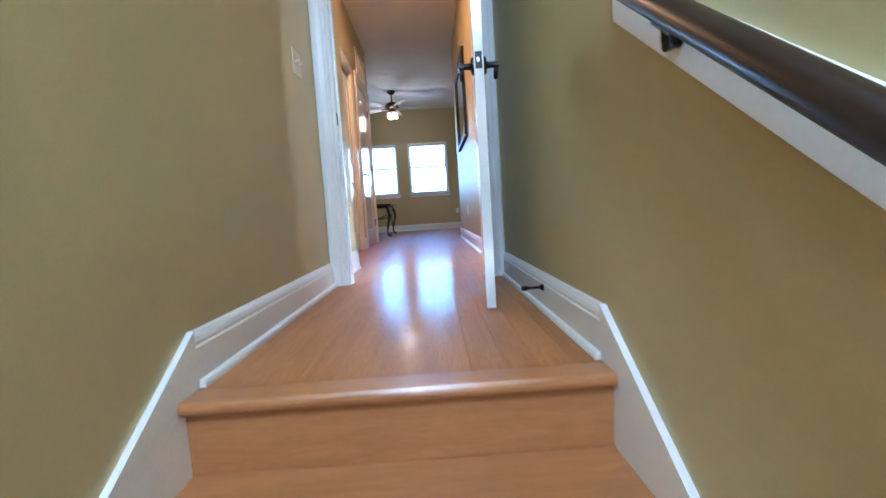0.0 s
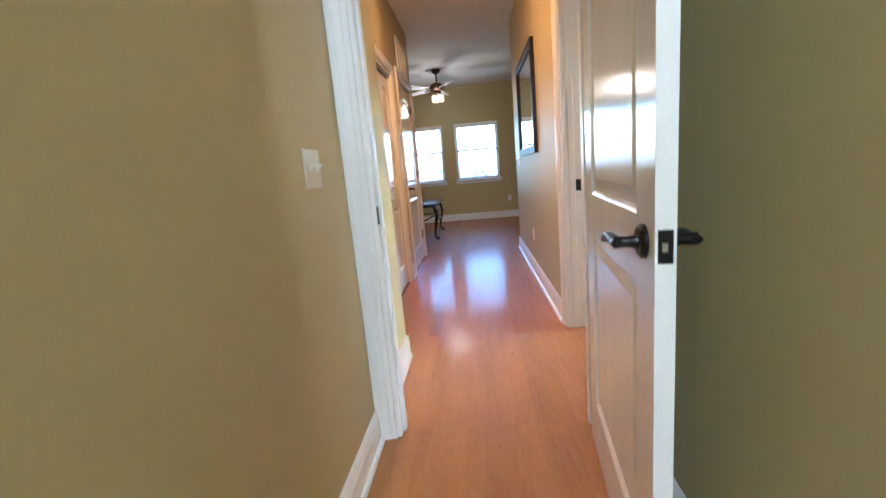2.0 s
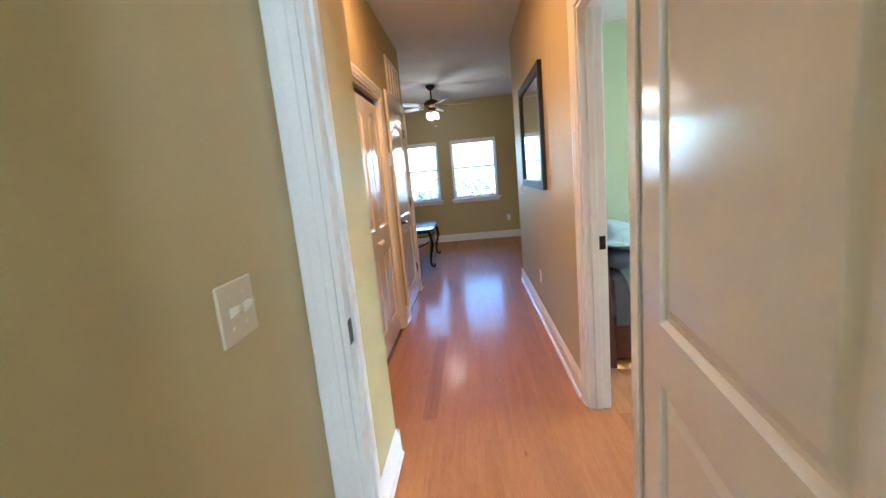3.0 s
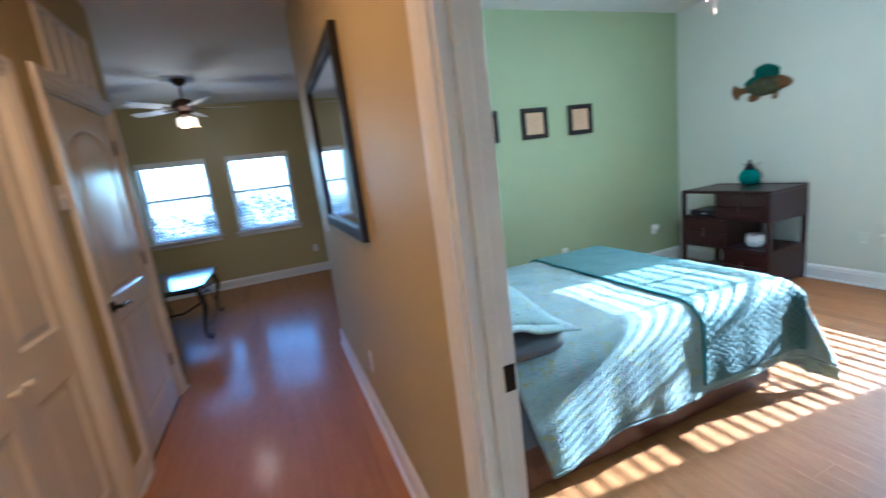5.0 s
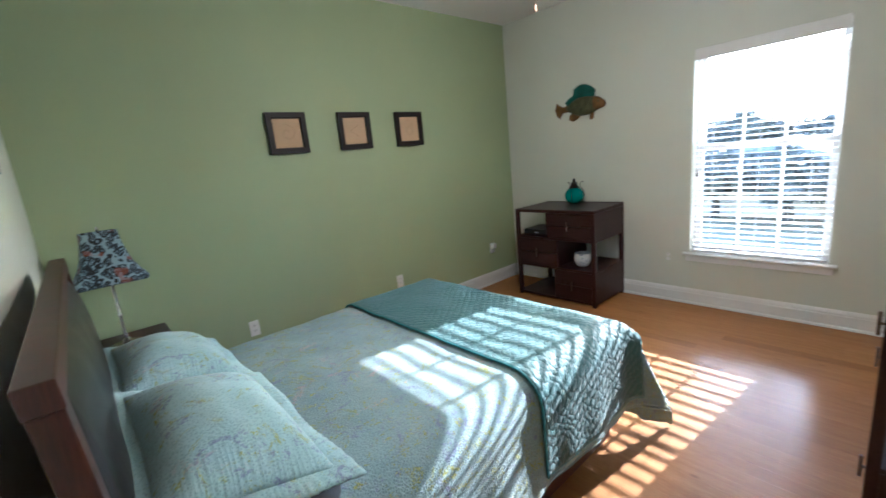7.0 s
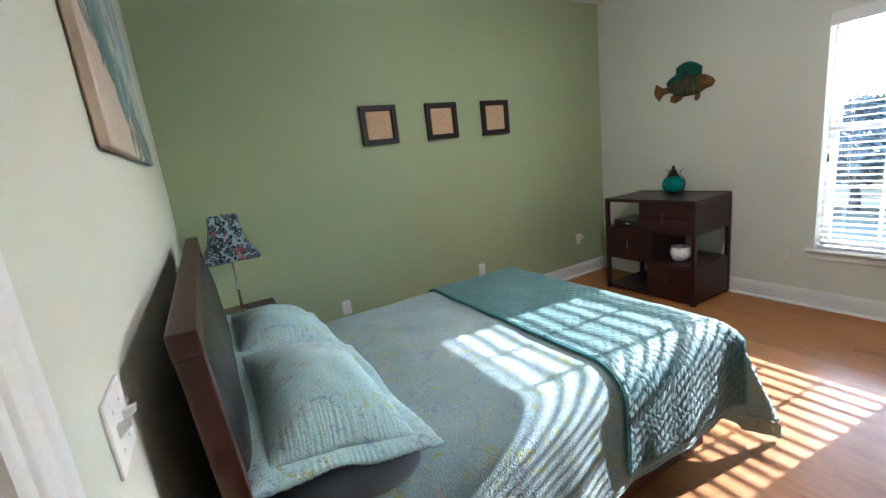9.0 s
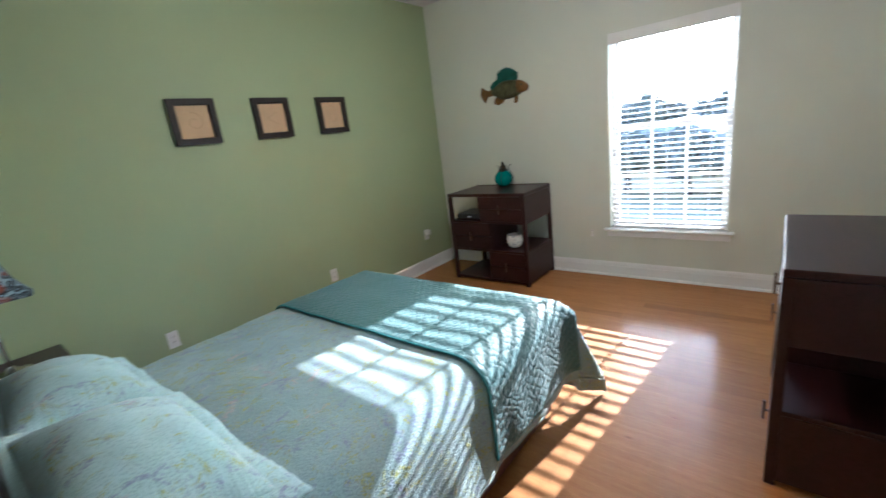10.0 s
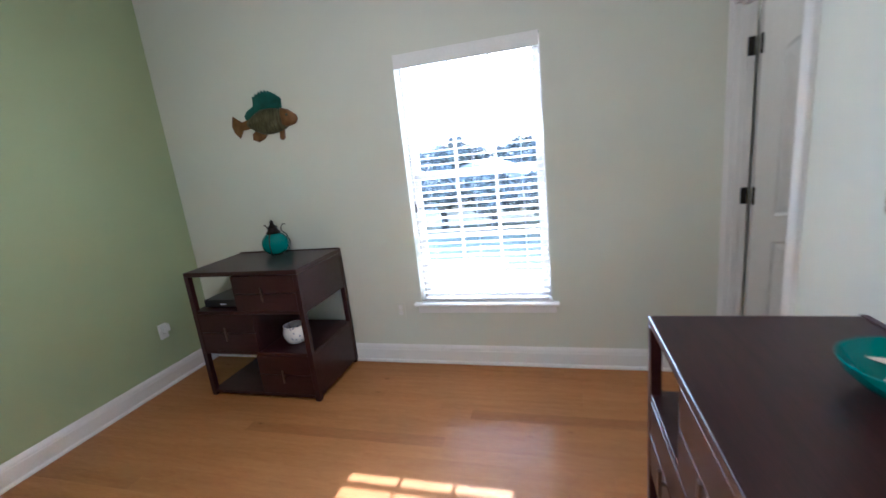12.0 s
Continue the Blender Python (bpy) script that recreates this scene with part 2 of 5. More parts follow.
def door_jamb(parent, axis, lo, hi, a0, a1, top, stop):
    """The lining of an opening with its stops; the legs stand inside a0 to a1."""
    for b0, b1, c0, c1 in ((a0, a0 + 0.018, 0, top - 0.018), (a1 - 0.018, a1, 0, top - 0.018), (a0, a1, top - 0.018, top)):
        bm = box((lo, b0, c0), (hi, b1, c1), 0.001) if axis == "x" else box((b0, lo, c0), (b1, hi, c1), 0.001)
        part("jamb", bm, WHITE, parent)
    for b0, b1, c0, c1 in ((a0 + 0.018, a0 + 0.029, 0, top - 0.029), (a1 - 0.029, a1 - 0.018, 0, top - 0.029), (a0 + 0.018, a1 - 0.018, top - 0.029, top - 0.018)):
        s0, s1 = stop
        bm = box((s0, b0, c0), (s1, b1, c1), 0.002) if axis == "x" else box((b0, s0, c0), (b1, s1, c1), 0.002)
        part("door_stop_strip", bm, WHITE, parent)


def arch_loop(x0, x1, z0, z1, arch, y, inset=0.0, n=12):
    x0, x1, z0, z1 = x0 + inset, x1 - inset, z0 + inset, z1 - inset
    pts = [(x0, y, z0), (x1, y, z0)]
    for i in range(n + 1):
        u = 1 - i / n
        pts.append((x0 + (x1 - x0) * u, y, z1 - arch * (1 - math.sin(math.pi * u) ** 0.8)))
    return pts


def panel_door(width, height, thick, parent, panels, material):
    """A moulded door, hinged at x = 0, as one leaf with recessed panels on both faces."""
    bm = bmesh.new()
    h = thick / 2
    edges = sorted({p[0] for p in panels} | {p[1] for p in panels})
    xs0, xs1 = edges[0], edges[-1]
    box((0, -h, 0.008), (xs0, h, height), bm=bm)
    box((xs1, -h, 0.008), (width, h, height), bm=bm)
    cols = sorted({(p[0], p[1]) for p in panels})
    for (a0, a1), (b0, b1) in zip(cols, cols[1:]):
        box((a1, -h, 0.008), (b0, h, height), bm=bm)
    for c0, c1 in cols:
        rows = sorted((p for p in panels if p[0] == c0), key=lambda p: p[2])
        z = 0.008
        for _, _, z0, z1, arch in rows:
            box((c0, -h, z), (c1, h, z0), bm=bm)
            z = z1
            if arch:
                loop = arch_loop(c0, c1, z0, z1, arch, 0)[2:]
                poly = [(p[0], p[2]) for p in loop] + [(c0, z1 + 0.001), (c1, z1 + 0.001)]
                for (ax, az), (bx_, bz) in zip(loop_pairs(poly[:len(loop)]), loop_pairs(poly[:len(loop)], 1)):
                    prism([(ax, az), (bx_, bz), (bx_, z1 + 0.001), (ax, z1 + 0.001)], -h, h, "y", bm)
        box((c0, -h, z), (c1, h, height), bm=bm)
    for x0, x1, z0, z1, arch in panels:
        for s in (-1, 1):
            loops = [arch_loop(x0, x1, z0, z1, arch, s * (h - d), i) for i, d in ((0, 0), (0.006, 0.004), (0.014, 0.011), (0.026, 0.011), (0.05, 0.004))]
            loft(loops, bm, caps=False)
            bm.faces.new([bm.verts.new(p) for p in loops[-1]])
    return part("door_leaf", bm, material, parent)


def loop_pairs(pts, shift=0):
    return pts[shift:len(pts) - 1 + shift]


def lever(parent, at, out, along, label="oil-rubbed bronze lever handle"):
    """A lever handle: rosette, neck and a drooping lever."""
    p, o, a = Vector(at), Vector(out), Vector(along)
    bm = tube([p, p + o * 0.006, p + o * 0.012], [0.033, 0.033, 0.026], 20)
    tube([p + o * 0.01, p + o * 0.03, p + o * 0.055], [0.014, 0.011, 0.012], 12, bm)
    q = p + o * 0.05
    tube([q - a * 0.012, q + a * 0.01, q + a * 0.05 + Vector((0, 0, 0.004)), q + a * 0.085, q + a * 0.115 - Vector((0, 0, 0.014))], [0.011, 0.012, 0.0105, 0.010, 0.009], 12, bm, 0.75)
    return part("handle", bm, BLACK, parent, label, True)


def hinge(parent, at, label="black butt hinge"):
    p = Vector(at)
    bm = tube([p - Vector((0, 0, 0.045)), p + Vector((0, 0, 0.045))], 0.007, 8)
    tube([p + Vector((0, 0, 0.045)), p + Vector((0, 0, 0.052))], [0.005, 0.002], 8, bm)
    return part("hinge", bm, BLACK, parent, label)


def wall_plate(name, m, label, kind_of="outlet", gangs=1, plastic=PLASTIC):
    """A cover plate in its own xz plane, facing -y: an outlet or toggle switches."""
    ob = thing(name, label, "outlet" if kind_of == "outlet" else "light switch", m)
    w = 0.035 + 0.023 * (gangs - 1)
    part("plate", box((-w, -0.006, -0.057), (w, 0, 0.057), 0.003, seg=2), plastic, ob)
    for g in range(gangs):
        x = (g - (gangs - 1) / 2) * 0.046
        if kind_of == "outlet":
            for z in (-0.02, 0.02):
                s = part("socket", turned([(0.0165, -0.0085), (0.0165, -0.006)], 16), PLASTIC, ob)
                s.matrix_basis = pose(x, 0, z, -90)
                bm = bmesh.new()
                for dx in (-0.0065, 0.0065):
                    box((x + dx - 0.0012, -0.0092, z - 0.001), (x + dx + 0.0012, -0.0084, z + 0.008), bm=bm)
                part("slot", bm, DARK, ob)
        else:
            part("toggle", prism([(-0.0055, -0.010), (-0.024, 0.006), (-0.024, 0.014), (-0.0055, 0.010)], x - 0.006, x + 0.006, "x"), plastic, ob)
            for z in (-0.03, 0.03):
                s = part("screw", turned([(0.003, 0.006), (0.003, 0.0072)], 8), plastic, ob)
                s.matrix_basis = pose(x, 0, z, 90)
    return ob

# ---- structure ----
ZC, ZB = 2.75, 2.795   # ceilings of the hall and of the bedroom
SL, SR = -0.325, 0.67   # stair walls
XW, XE, YS, YN = 0.80, 4.865, 2.95, 6.70   # bedroom faces
YF = 10.22         # far room's window wall

tan_label = "tan painted drywall with a fine orange-peel texture"
wall("wall_stair_west", "x", SL - 0.12, SL, -3.2, 3.60, -3.0, ZC, [], TAN, tan_label)
wall("wall_stair_east", "x", SR, SR + 0.10, -3.2, 2.82, -3.0, ZC, [], TAN, tan_label)
wall("wall_stair_end", "y", -3.32, -3.2, SL - 0.12, SR + 0.10, -3.0, ZC, [], TAN, tan_label)
wall("wall_door", "y", 2.82, 2.94, SL, 0.77, 0, ZC, [(-0.245, 0.58, 0, 2.055)], TAN, tan_label)
wall("wall_hall_jog", "y", 3.48, 3.60, -0.69, SL - 0.12, 0, ZC, [], TAN, tan_label)
wall("wall_hall_west", "x", -0.69, -0.57, 3.60, 6.72, 0, ZC, [(4.425, 5.355, 0, 2.01), (5.72, 6.595, 0, 2.055)], TAN, tan_label)
wall("wall_hall_east", "x", 0.69, 0.745, 2.94, 6.78, 0, ZC, [(3.105, 3.925, 0, 2.055)], TAN, tan_label)
wall("wall_far_south_east", "y", 6.74, 6.78, 0.745, 3.2, 0, ZC, [], TAN, tan_label)
wall("wall_far_south_west", "y", 6.60, 6.72, -3.6, -0.69, 0, ZC, [], TAN, tan_label)
wall("wall_far_north", "y", YF, YF + 0.16, -3.6, 3.2, 0, ZC, [(-1.365, -0.475, 0.845, 2.0), (-0.213, 0.677, 0.845, 2.0)], TAN, tan_label)
wall("wall_far_west", "x", -3.72, -3.6, 6.58, YF, 0, ZC, [], TAN, tan_label)
wall("wall_far_east", "x", 3.2, 3.32, 6.78, YF, 0, ZC, [], TAN, tan_label)
sage_label = "pale sage painted drywall in the bedroom"
wall("wall_bedroom_west", "x", 0.745, XW, 2.94, YN, 0, ZB, [(3.105, 3.925, 0, 2.055)], SAGE, sage_label)
wall("wall_bedroom_east", "x", XE, XE + 0.16, 2.85, YN, 0, ZB, [(3.905, 4.80, 0.46, 2.095)], SAGE, sage_label)
wall("wall_bedroom_south", "y", YS - 0.10, YS, XW, XE, 0, ZB, [(4.16, 4.85, 0, 2.055)], SAGE, sage_label)
wall("wall_bedroom_north", "y", YN, YN + 0.04, 0.745, XE + 0.16, 0, ZB, [], GREEN, "sage green painted accent wall")
# closet beyond the bedroom's narrow doorway
wall("wall_closet_west", "x", 3.72, 3.80, 1.6, YS - 0.10, 0, ZB, [], SAGE, sage_label)
wall("wall_closet_east", "x", XE, XE + 0.12, 1.6, 2.85, 0, ZB, [], SAGE, sage_label)
wall("wall_closet_south", "y", 1.5, 1.6, 3.72, XE + 0.12, 0, ZB, [], SAGE, sage_label)
# hall closet behind the bifold doors and the room behind the hall door
wall("wall_back_west", "x", -1.5, -1.4, 3.48, 6.60, 0, ZC, [], TAN, tan_label)
wall("wall_back_south", "y", 3.40, 3.48, -1.5, -0.69, 0, ZC, [], TAN, tan_label)

for name, lo, hi in (("ceiling_hall", (SL - 0.12, -3.32, ZC), (0.745, 6.74, ZC + 0.12)), ("ceiling_hall_west", (-1.5, 3.4, ZC), (SL - 0.12, 6.58, ZC + 0.12)),
                     ("ceiling_far_room", (-3.72, 6.74, ZC), (3.32, YF + 0.16, ZC + 0.12)), ("ceiling_far_strip", (-3.72, 6.58, ZC), (SL - 0.12, 6.74, ZC + 0.12)),
                     ("ceiling_bedroom", (0.745, 1.5, ZB), (XE + 0.16, 6.74, ZB + 0.12))):
    tagged(part(name, box(lo, hi), CEILING), "white textured flat ceiling", "ceiling", kind="structure")

# floors: a dark underlay that carries the planks
floors = {}
for name, lo, hi in (("floor_landing", (SL, 1.383, -0.2), (SR, 2.88, -0.012)), ("floor_hall", (-1.4, 2.88, -0.2), (0.745, 6.74, -0.012)),
                     ("floor_far_room", (-3.6, 6.74, -0.2), (3.2, YF, -0.012)), ("floor_bedroom", (0.745, 1.6, -0.2), (XE, YN, -0.012))):
    floors[name] = tagged(part(name, box(lo, hi), JOINT), "honey-coloured satin maple plank floor", "floor", kind="structure")

# baseboards
for p0, p1, n in (((SL, 1.43, 0), (SL, 2.80, 0), (1, 0, 0)), ((SR, 2.80, 0), (SR, 1.43, 0), (-1, 0, 0)),
                  ((-0.57, 3.60, 0), (-0.57, 4.34, 0), (1, 0, 0)), ((-0.57, 5.441, 0), (-0.57, 5.634, 0), (1, 0, 0)), ((-0.57, 6.682, 0), (-0.57, 6.72, 0), (1, 0, 0)),
                  ((SL, 2.96, 0), (SL, 3.60, 0), (1, 0, 0)), ((SL + 0.016, 3.60, 0), (-0.57, 3.60, 0), (0, 1, 0)),
                  ((0.69, 6.78, 0), (0.69, 4.012, 0), (-1, 0, 0)), ((0.674, 6.78, 0), (3.2, 6.78, 0), (0, 1, 0)),
                  ((-3.6, 6.72, 0), (-0.57, 6.72, 0), (0, 1, 0)), ((-3.6, YF, 0), (3.2, YF, 0), (0, -1, 0)),
                  ((XW, YN, 0), (XE, YN, 0), (0, -1, 0)), ((XE, YN - 0.016, 0), (XE, YS, 0), (-1, 0, 0)), ((XW, 4.012, 0), (XW, YN - 0.016, 0), (1, 0, 0)),
                  ((0.82, YS, 0), (4.073, YS, 0), (0, 1, 0)), ((XE, 1.6, 0), (XE, 2.85, 0), (-1, 0, 0))):
    baseboard(p0, p1, n)

# stairs below the landing
RISE, RUN, NOSE = 0.18, 0.262, 1.343
stairs = tagged(thing("stairs", "honey maple closed stair with bullnose treads", "stairs"), kind="structure")
TREAD = [(0, 0), (0.27, 0), (0.285, -0.006), (0.29, -0.014), (0.285, -0.022), (0.27, -0.028), (0, -0.028)]
for k in range(12):
    y, z = NOSE - RUN * k, -RISE * k
    if k == 0:
        part("nosing", prism([(y + 0.005 + 0.07 - u * 0.28, z + w) for u, w in TREAD], SL + 0.001, SR - 0.001, "x"), STAIRWOOD, stairs)
    else:
        part("tread", prism([(y + 0.285 - u, z + w) for u, w in TREAD], SL + 0.001, SR - 0.001, "x"), STAIRWOOD, stairs)
    part("riser", box((SL + 0.001, y + 0.02, z - RISE), (SR - 0.001, y + 0.036, z - 0.028), 0.001), STAIRWOOD, stairs)
tagged(part("floor_lower", box((SL - 0.12, -3.2, -2.4), (SR + 0.1, -1.6, -RISE * 12)), STAIRWOOD), "honey-coloured wooden floor at the foot of the stair", "floor", kind="structure")
tagged(part("floor_underside", box((SL, 1.384, -3.0), (SR, 1.50, -0.2)), PLASTER), "plain closing wall under the landing", "wall", kind="structure")
slope = RISE / RUN
for x0, x1 in ((SL, SL + 0.016), (SR - 0.016, SR)):
    y1 = -2.0
    poly = [(1.43, 0.137), (1.43, -0.05), (1.33, -0.34), (y1, -0.34 - slope * (1.33 - y1)), (y1, 0.137 - slope * (1.43 - y1))]
    tagged(part("trim", prism(poly, x0, x1, "x"), WHITE), "white painted stair skirt board", "trim", kind="structure")

# handrail with its board
tagged(part("trim", prism([(1.31, 0.735), (1.31, 0.83), (-2.0, 0.83 - 0.74 * 3.31), (-2.0, 0.735 - 0.74 * 3.31)], SR - 0.019, SR, "x"), WHITE), "white board behind the handrail", "trim", kind="structure")
hand_rail = thing("handrail", "dark stained round wooden handrail on bronze brackets", "handrail")
d = Vector((0, 1, 0.757)).normalized()
end = Vector((0.610, 1.385, 0.892))
part("rail", tube([end + d * 0.006, end, end - d * 0.012, end - d * 3.6], [0.015, 0.019, 0.021, 0.021], 20), RAILWOOD, hand_rail, "", True)
part("return", box((end.x - 0.008, end.y - 0.022, end.z - 0.045), (end.x + 0.008, end.y - 0.004, end.z - 0.012), 0.003), RAILWOOD, hand_rail)
for s in (0.41, 1.45, 2.5):
    q = end - d * s
    bm = tube([(SR - 0.019, q.y + 0.03, q.z - 0.028), (SR - 0.023, q.y + 0.03, q.z - 0.028), (SR - 0.028, q.y + 0.03, q.z - 0.028)], [0.017, 0.017, 0.011], 16)
    tube([(SR - 0.024, q.y + 0.03, q.z - 0.028), (SR - 0.034, q.y + 0.025, q.z - 0.044), (q.x + 0.008, q.y + 0.008, q.z - 0.052), (q.x, q.y - 0.004, q.z - 0.044), (q.x, q.y - 0.006, q.z - 0.024)], [0.007, 0.006, 0.006, 0.006, 0.007], 10, bm)
    tube([q + Vector((0, 0, -0.026)) + d * 0.03, q + Vector((0, 0, -0.026)) - d * 0.03], 0.006, 8, bm)
    part("bracket", bm, BLACK, hand_rail, "bronze rail bracket", True)

# ---- doors ----
TWO_PANEL = [(0.12, 0.68, 0.20, 0.82, 0), (0.12, 0.68, 0.96, 1.90, 0.10)]


def hung_door(name, hinge_at, angle, width, side, label, handed, category="door"):
    """A door leaf on its hinges; handed: +1 or -1, the side of the leaf on which the knuckles stand."""
    ob = thing(name, label, category, pose(*hinge_at, 0, 0, angle), kind="structure")
    k = width / 0.80
    leaf = panel_door(width, 2.03, 0.035, ob, [(a * k, b * k, c, e, f) for a, b, c, e, f in TWO_PANEL], DOORWHITE)
    for s in (-1, 1):
        lever(leaf, (width - 0.065, s * 0.0175, 0.915), (0, s, 0), (-1, 0, 0))
    part("latch_plate", box((width - 0.0005, -0.0125, 0.885), (width + 0.0012, 0.0125, 0.945), 0.0005), BLACK, leaf, "black latch plate")
    part("latch_bolt", prism([(-0.006, -0.007), (0.006, -0.007), (0.006, 0.002)], 0.907, 0.923, "z"), CHROME, leaf).location = (width, 0, 0)
    for z in (0.30, 1.075, 1.83):
        hinge(ob, (-0.004, handed * 0.021, z))
    return ob


door_frame = tagged(thing("door_1_frame", "white painted door lining and casing at the stair head", "door frame"), kind="structure")
door_jamb(door_frame, "y", 2.82, 2.94, -0.245, 0.58, 2.055, (2.862, 2.896))
door_casing(door_frame, "y", 2.82, -1, -0.245, 0.58, 2.055)
door_casing(door_frame, "y", 2.94, 1, -0.245, 0.58, 2.055)
part("strike_plate", box((-0.2275, 2.827, 0.895), (-0.226, 2.858, 0.965), 0.0005), BLACK, door_frame, "black strike plate")
hung_door("door_1", (0.56, 2.795, 0), 263.5, 0.80, 1, "white two-panel door with a bronze lever, standing open", 1)

bed_frame_door = tagged(thing("door_2_frame", "white painted door lining and casing of the bedroom", "door frame"), kind="structure")
door_jamb(bed_frame_door, "x", 0.69, 0.80, 3.105, 3.925, 2.055, (0.722, 0.758))
door_casing(bed_frame_door, "x", 0.69, -1, 3.105, 3.925, 2.055)
door_casing(bed_frame_door, "x", 0.80, 1, 3.105, 3.925, 2.055)
part("strike_plate", box((0.764, 3.9055, 0.885), (0.795, 3.907, 0.955), 0.0005), BLACK, bed_frame_door, "black strike plate")
hung_door("door_2", (0.815, 3.115, 0), 15.5, 0.775, 1, "white two-panel bedroom door standing open", -1)

hall_frame = tagged(thing("door_3_frame", "white painted door lining and casing in the hall", "door frame"), kind="structure")
door_jamb(hall_frame, "x", -0.69, -0.57, 5.72, 6.595, 2.055, (-0.65, -0.615))
door_casing(hall_frame, "x", -0.57, 1, 5.72, 6.595, 2.055)
hung_door("door_3", (-0.5945, 6.572, 0), 270.0, 0.83, -1, "closed white two-panel door with black hinges", 1)

closet_frame = tagged(thing("door_4_frame", "white painted casing round the hall closet", "door frame"), kind="structure")
door_jamb(closet_frame, "x", -0.69, -0.57, 4.425, 5.355, 2.01, (-0.67, -0.66))
door_casing(closet_frame, "x", -0.57, 1, 4.425, 5.355, 2.01)
bifold = tagged(thing("door_4", "closed white bifold closet doors with arched panels", "closet door", pose(-0.61, 4.447, 0)), kind="structure")
for i in range(2):
    leaf = panel_door(0.443, 1.945, 0.03, bifold, [(0.08, 0.363, 0.19, 0.772, 0), (0.08, 0.363, 0.975, 1.86, 0.06)], DOORWHITE)
    leaf.matrix_basis = pose(0, i * 0.446, 0, 0, 0, 90)
for i in range(2):
    part("knob", turned([(0.008, 0), (0.008, 0.012), (0.016, 0.018), (0.017, 0.026), (0.008, 0.032)], 14), WHITE, bifold, "small round knob", True).matrix_basis = pose(0.015, 0.405 + i * 0.08, 0.87, 0, 90)
part("track", box((-0.03, 0.0, 1.962), (0.0, 0.885, 1.985)), DARK, bifold)

narrow_frame = tagged(thing("door_5_frame", "white painted lining and casing of the narrow doorway", "door frame"), kind="structure")
door_jamb(narrow_frame, "y", YS - 0.10, YS, 4.16, 4.85, 2.055, (YS - 0.06, YS - 0.03))
door_casing(narrow_frame, "y", YS, 1, 4.16, 4.85, 2.055)
narrow = hung_door("door_5", (4.81, YS - 0.115, 0), 270.0, 0.64, 1, "narrow white door standing open into the closet", -1)
for z in (0.30, 1.075, 1.83):
    part("hinge_leaf", box((4.8285, YS - 0.098, z - 0.045), (4.8315, YS - 0.066, z + 0.045), 0.001), BLACK, narrow_frame, "black hinge leaf")

# transom over the hall door
transom = tagged(thing("window_4", "white transom of four narrow glass panes over the door", "window", pose(-0.57, 5.85, 2.155)), kind="structure")
part("frame", box((0, -0.02, 0.30), (0.016, 0.66, 0.33), 0.002), WHITE, transom)
part("frame", box((0, -0.02, -0.02), (0.016, 0.66, 0.01), 0.002), WHITE, transom)
for i in range(5):
    y = i * 0.1525
    part("bar", box((0, y - 0.012, 0.01), (0.016, y + 0.012, 0.30), 0.002), WHITE, transom)
MIRROR = plain("silvered mirror", (0.86, 0.88, 0.88), 0.02, 1.0, var=0.01, relief=0.0)
OBSCURE = plain("obscure glass pane", (0.70, 0.76, 0.83), 0.06, 0.0, var=0.03, relief=0.0)
for i in range(4):
    part("pane", box((0.002, i * 0.1525 + 0.012, 0.01), (0.006, (i + 1) * 0.1525 - 0.012, 0.30)), OBSCURE, transom)

# ---- windows ----
BLIND = plain("white faux-wood blind", (0.82, 0.82, 0.80), 0.45, var=0.02, big=3, relief=0.04)


def window(name, m, w, h, label, cols, rows):
    """A double-hung window in its own plane: x along, z up, room on the -y side, y = 0 the wall's inner face."""
    ob = thing(name, label, "window", m, kind="structure")
    y0, y1 = 0.09, 0.15
    for lo, hi in (((0, y0, 0), (0.02, y1, h)), ((w - 0.02, y0, 0), (w, y1, h)), ((0.02, y0, 0), (w - 0.02, y1, 0.02)), ((0.02, y0, h - 0.02), (w - 0.02, y1, h))):
        part("window_frame", box(lo, hi, 0.003), WHITE, ob)
    mid = h * 0.53
    for z0, z1, yy in ((0.02, mid + 0.02, 0.095), (mid - 0.02, h - 0.02, 0.122)):
        sash = part("sash", box((0.02, yy, z0), (0.055, yy + 0.025, z1), 0.002), WHITE, ob)
        for lo, hi in (((w - 0.055, yy, z0), (w - 0.02, yy + 0.025, z1)), ((0.055, yy, z0), (w - 0.055, yy + 0.025, z0 + 0.035)), ((0.055, yy, z1 - 0.035), (w - 0.055, yy + 0.025, z1))):
            part("rail", box(lo, hi, 0.002), WHITE, sash)
        xs = [0.055 + (w - 0.11) * i / cols for i in range(cols + 1)]
        zs = [z0 + 0.035 + (z1 - z0 - 0.07) * i / rows for i in range(rows + 1)]
        for x in xs[1:-1]:
            part("muntin", box((x - 0.009, yy + 0.006, zs[0]), (x + 0.009, yy + 0.02, zs[-1])), WHITE, sash)
        for z in zs[1:-1]:
            for xa, xb in zip(xs, xs[1:]):
                part("muntin", box((xa + 0.009, yy + 0.006, z - 0.009), (xb - 0.009, yy + 0.02, z + 0.009)), WHITE, sash)
        glass = part("pane", box((0.055, yy + 0.011, zs[0]), (w - 0.055, yy + 0.014, zs[-1])), GLASS, sash)
        glass.visible_shadow = False
    part("window_sill", prism([(-0.035, 0.0), (-0.045, -0.008), (-0.045, -0.016), (-0.035, -0.024), (0.09, -0.024), (0.09, 0.0)], -0.045, w + 0.045, "x"), WHITE, ob).location = (0, 0, 0.002)
    part("apron", box((-0.025, -0.015, -0.075), (w + 0.025, 0, -0.002), 0.003), WHITE, ob)
    return ob


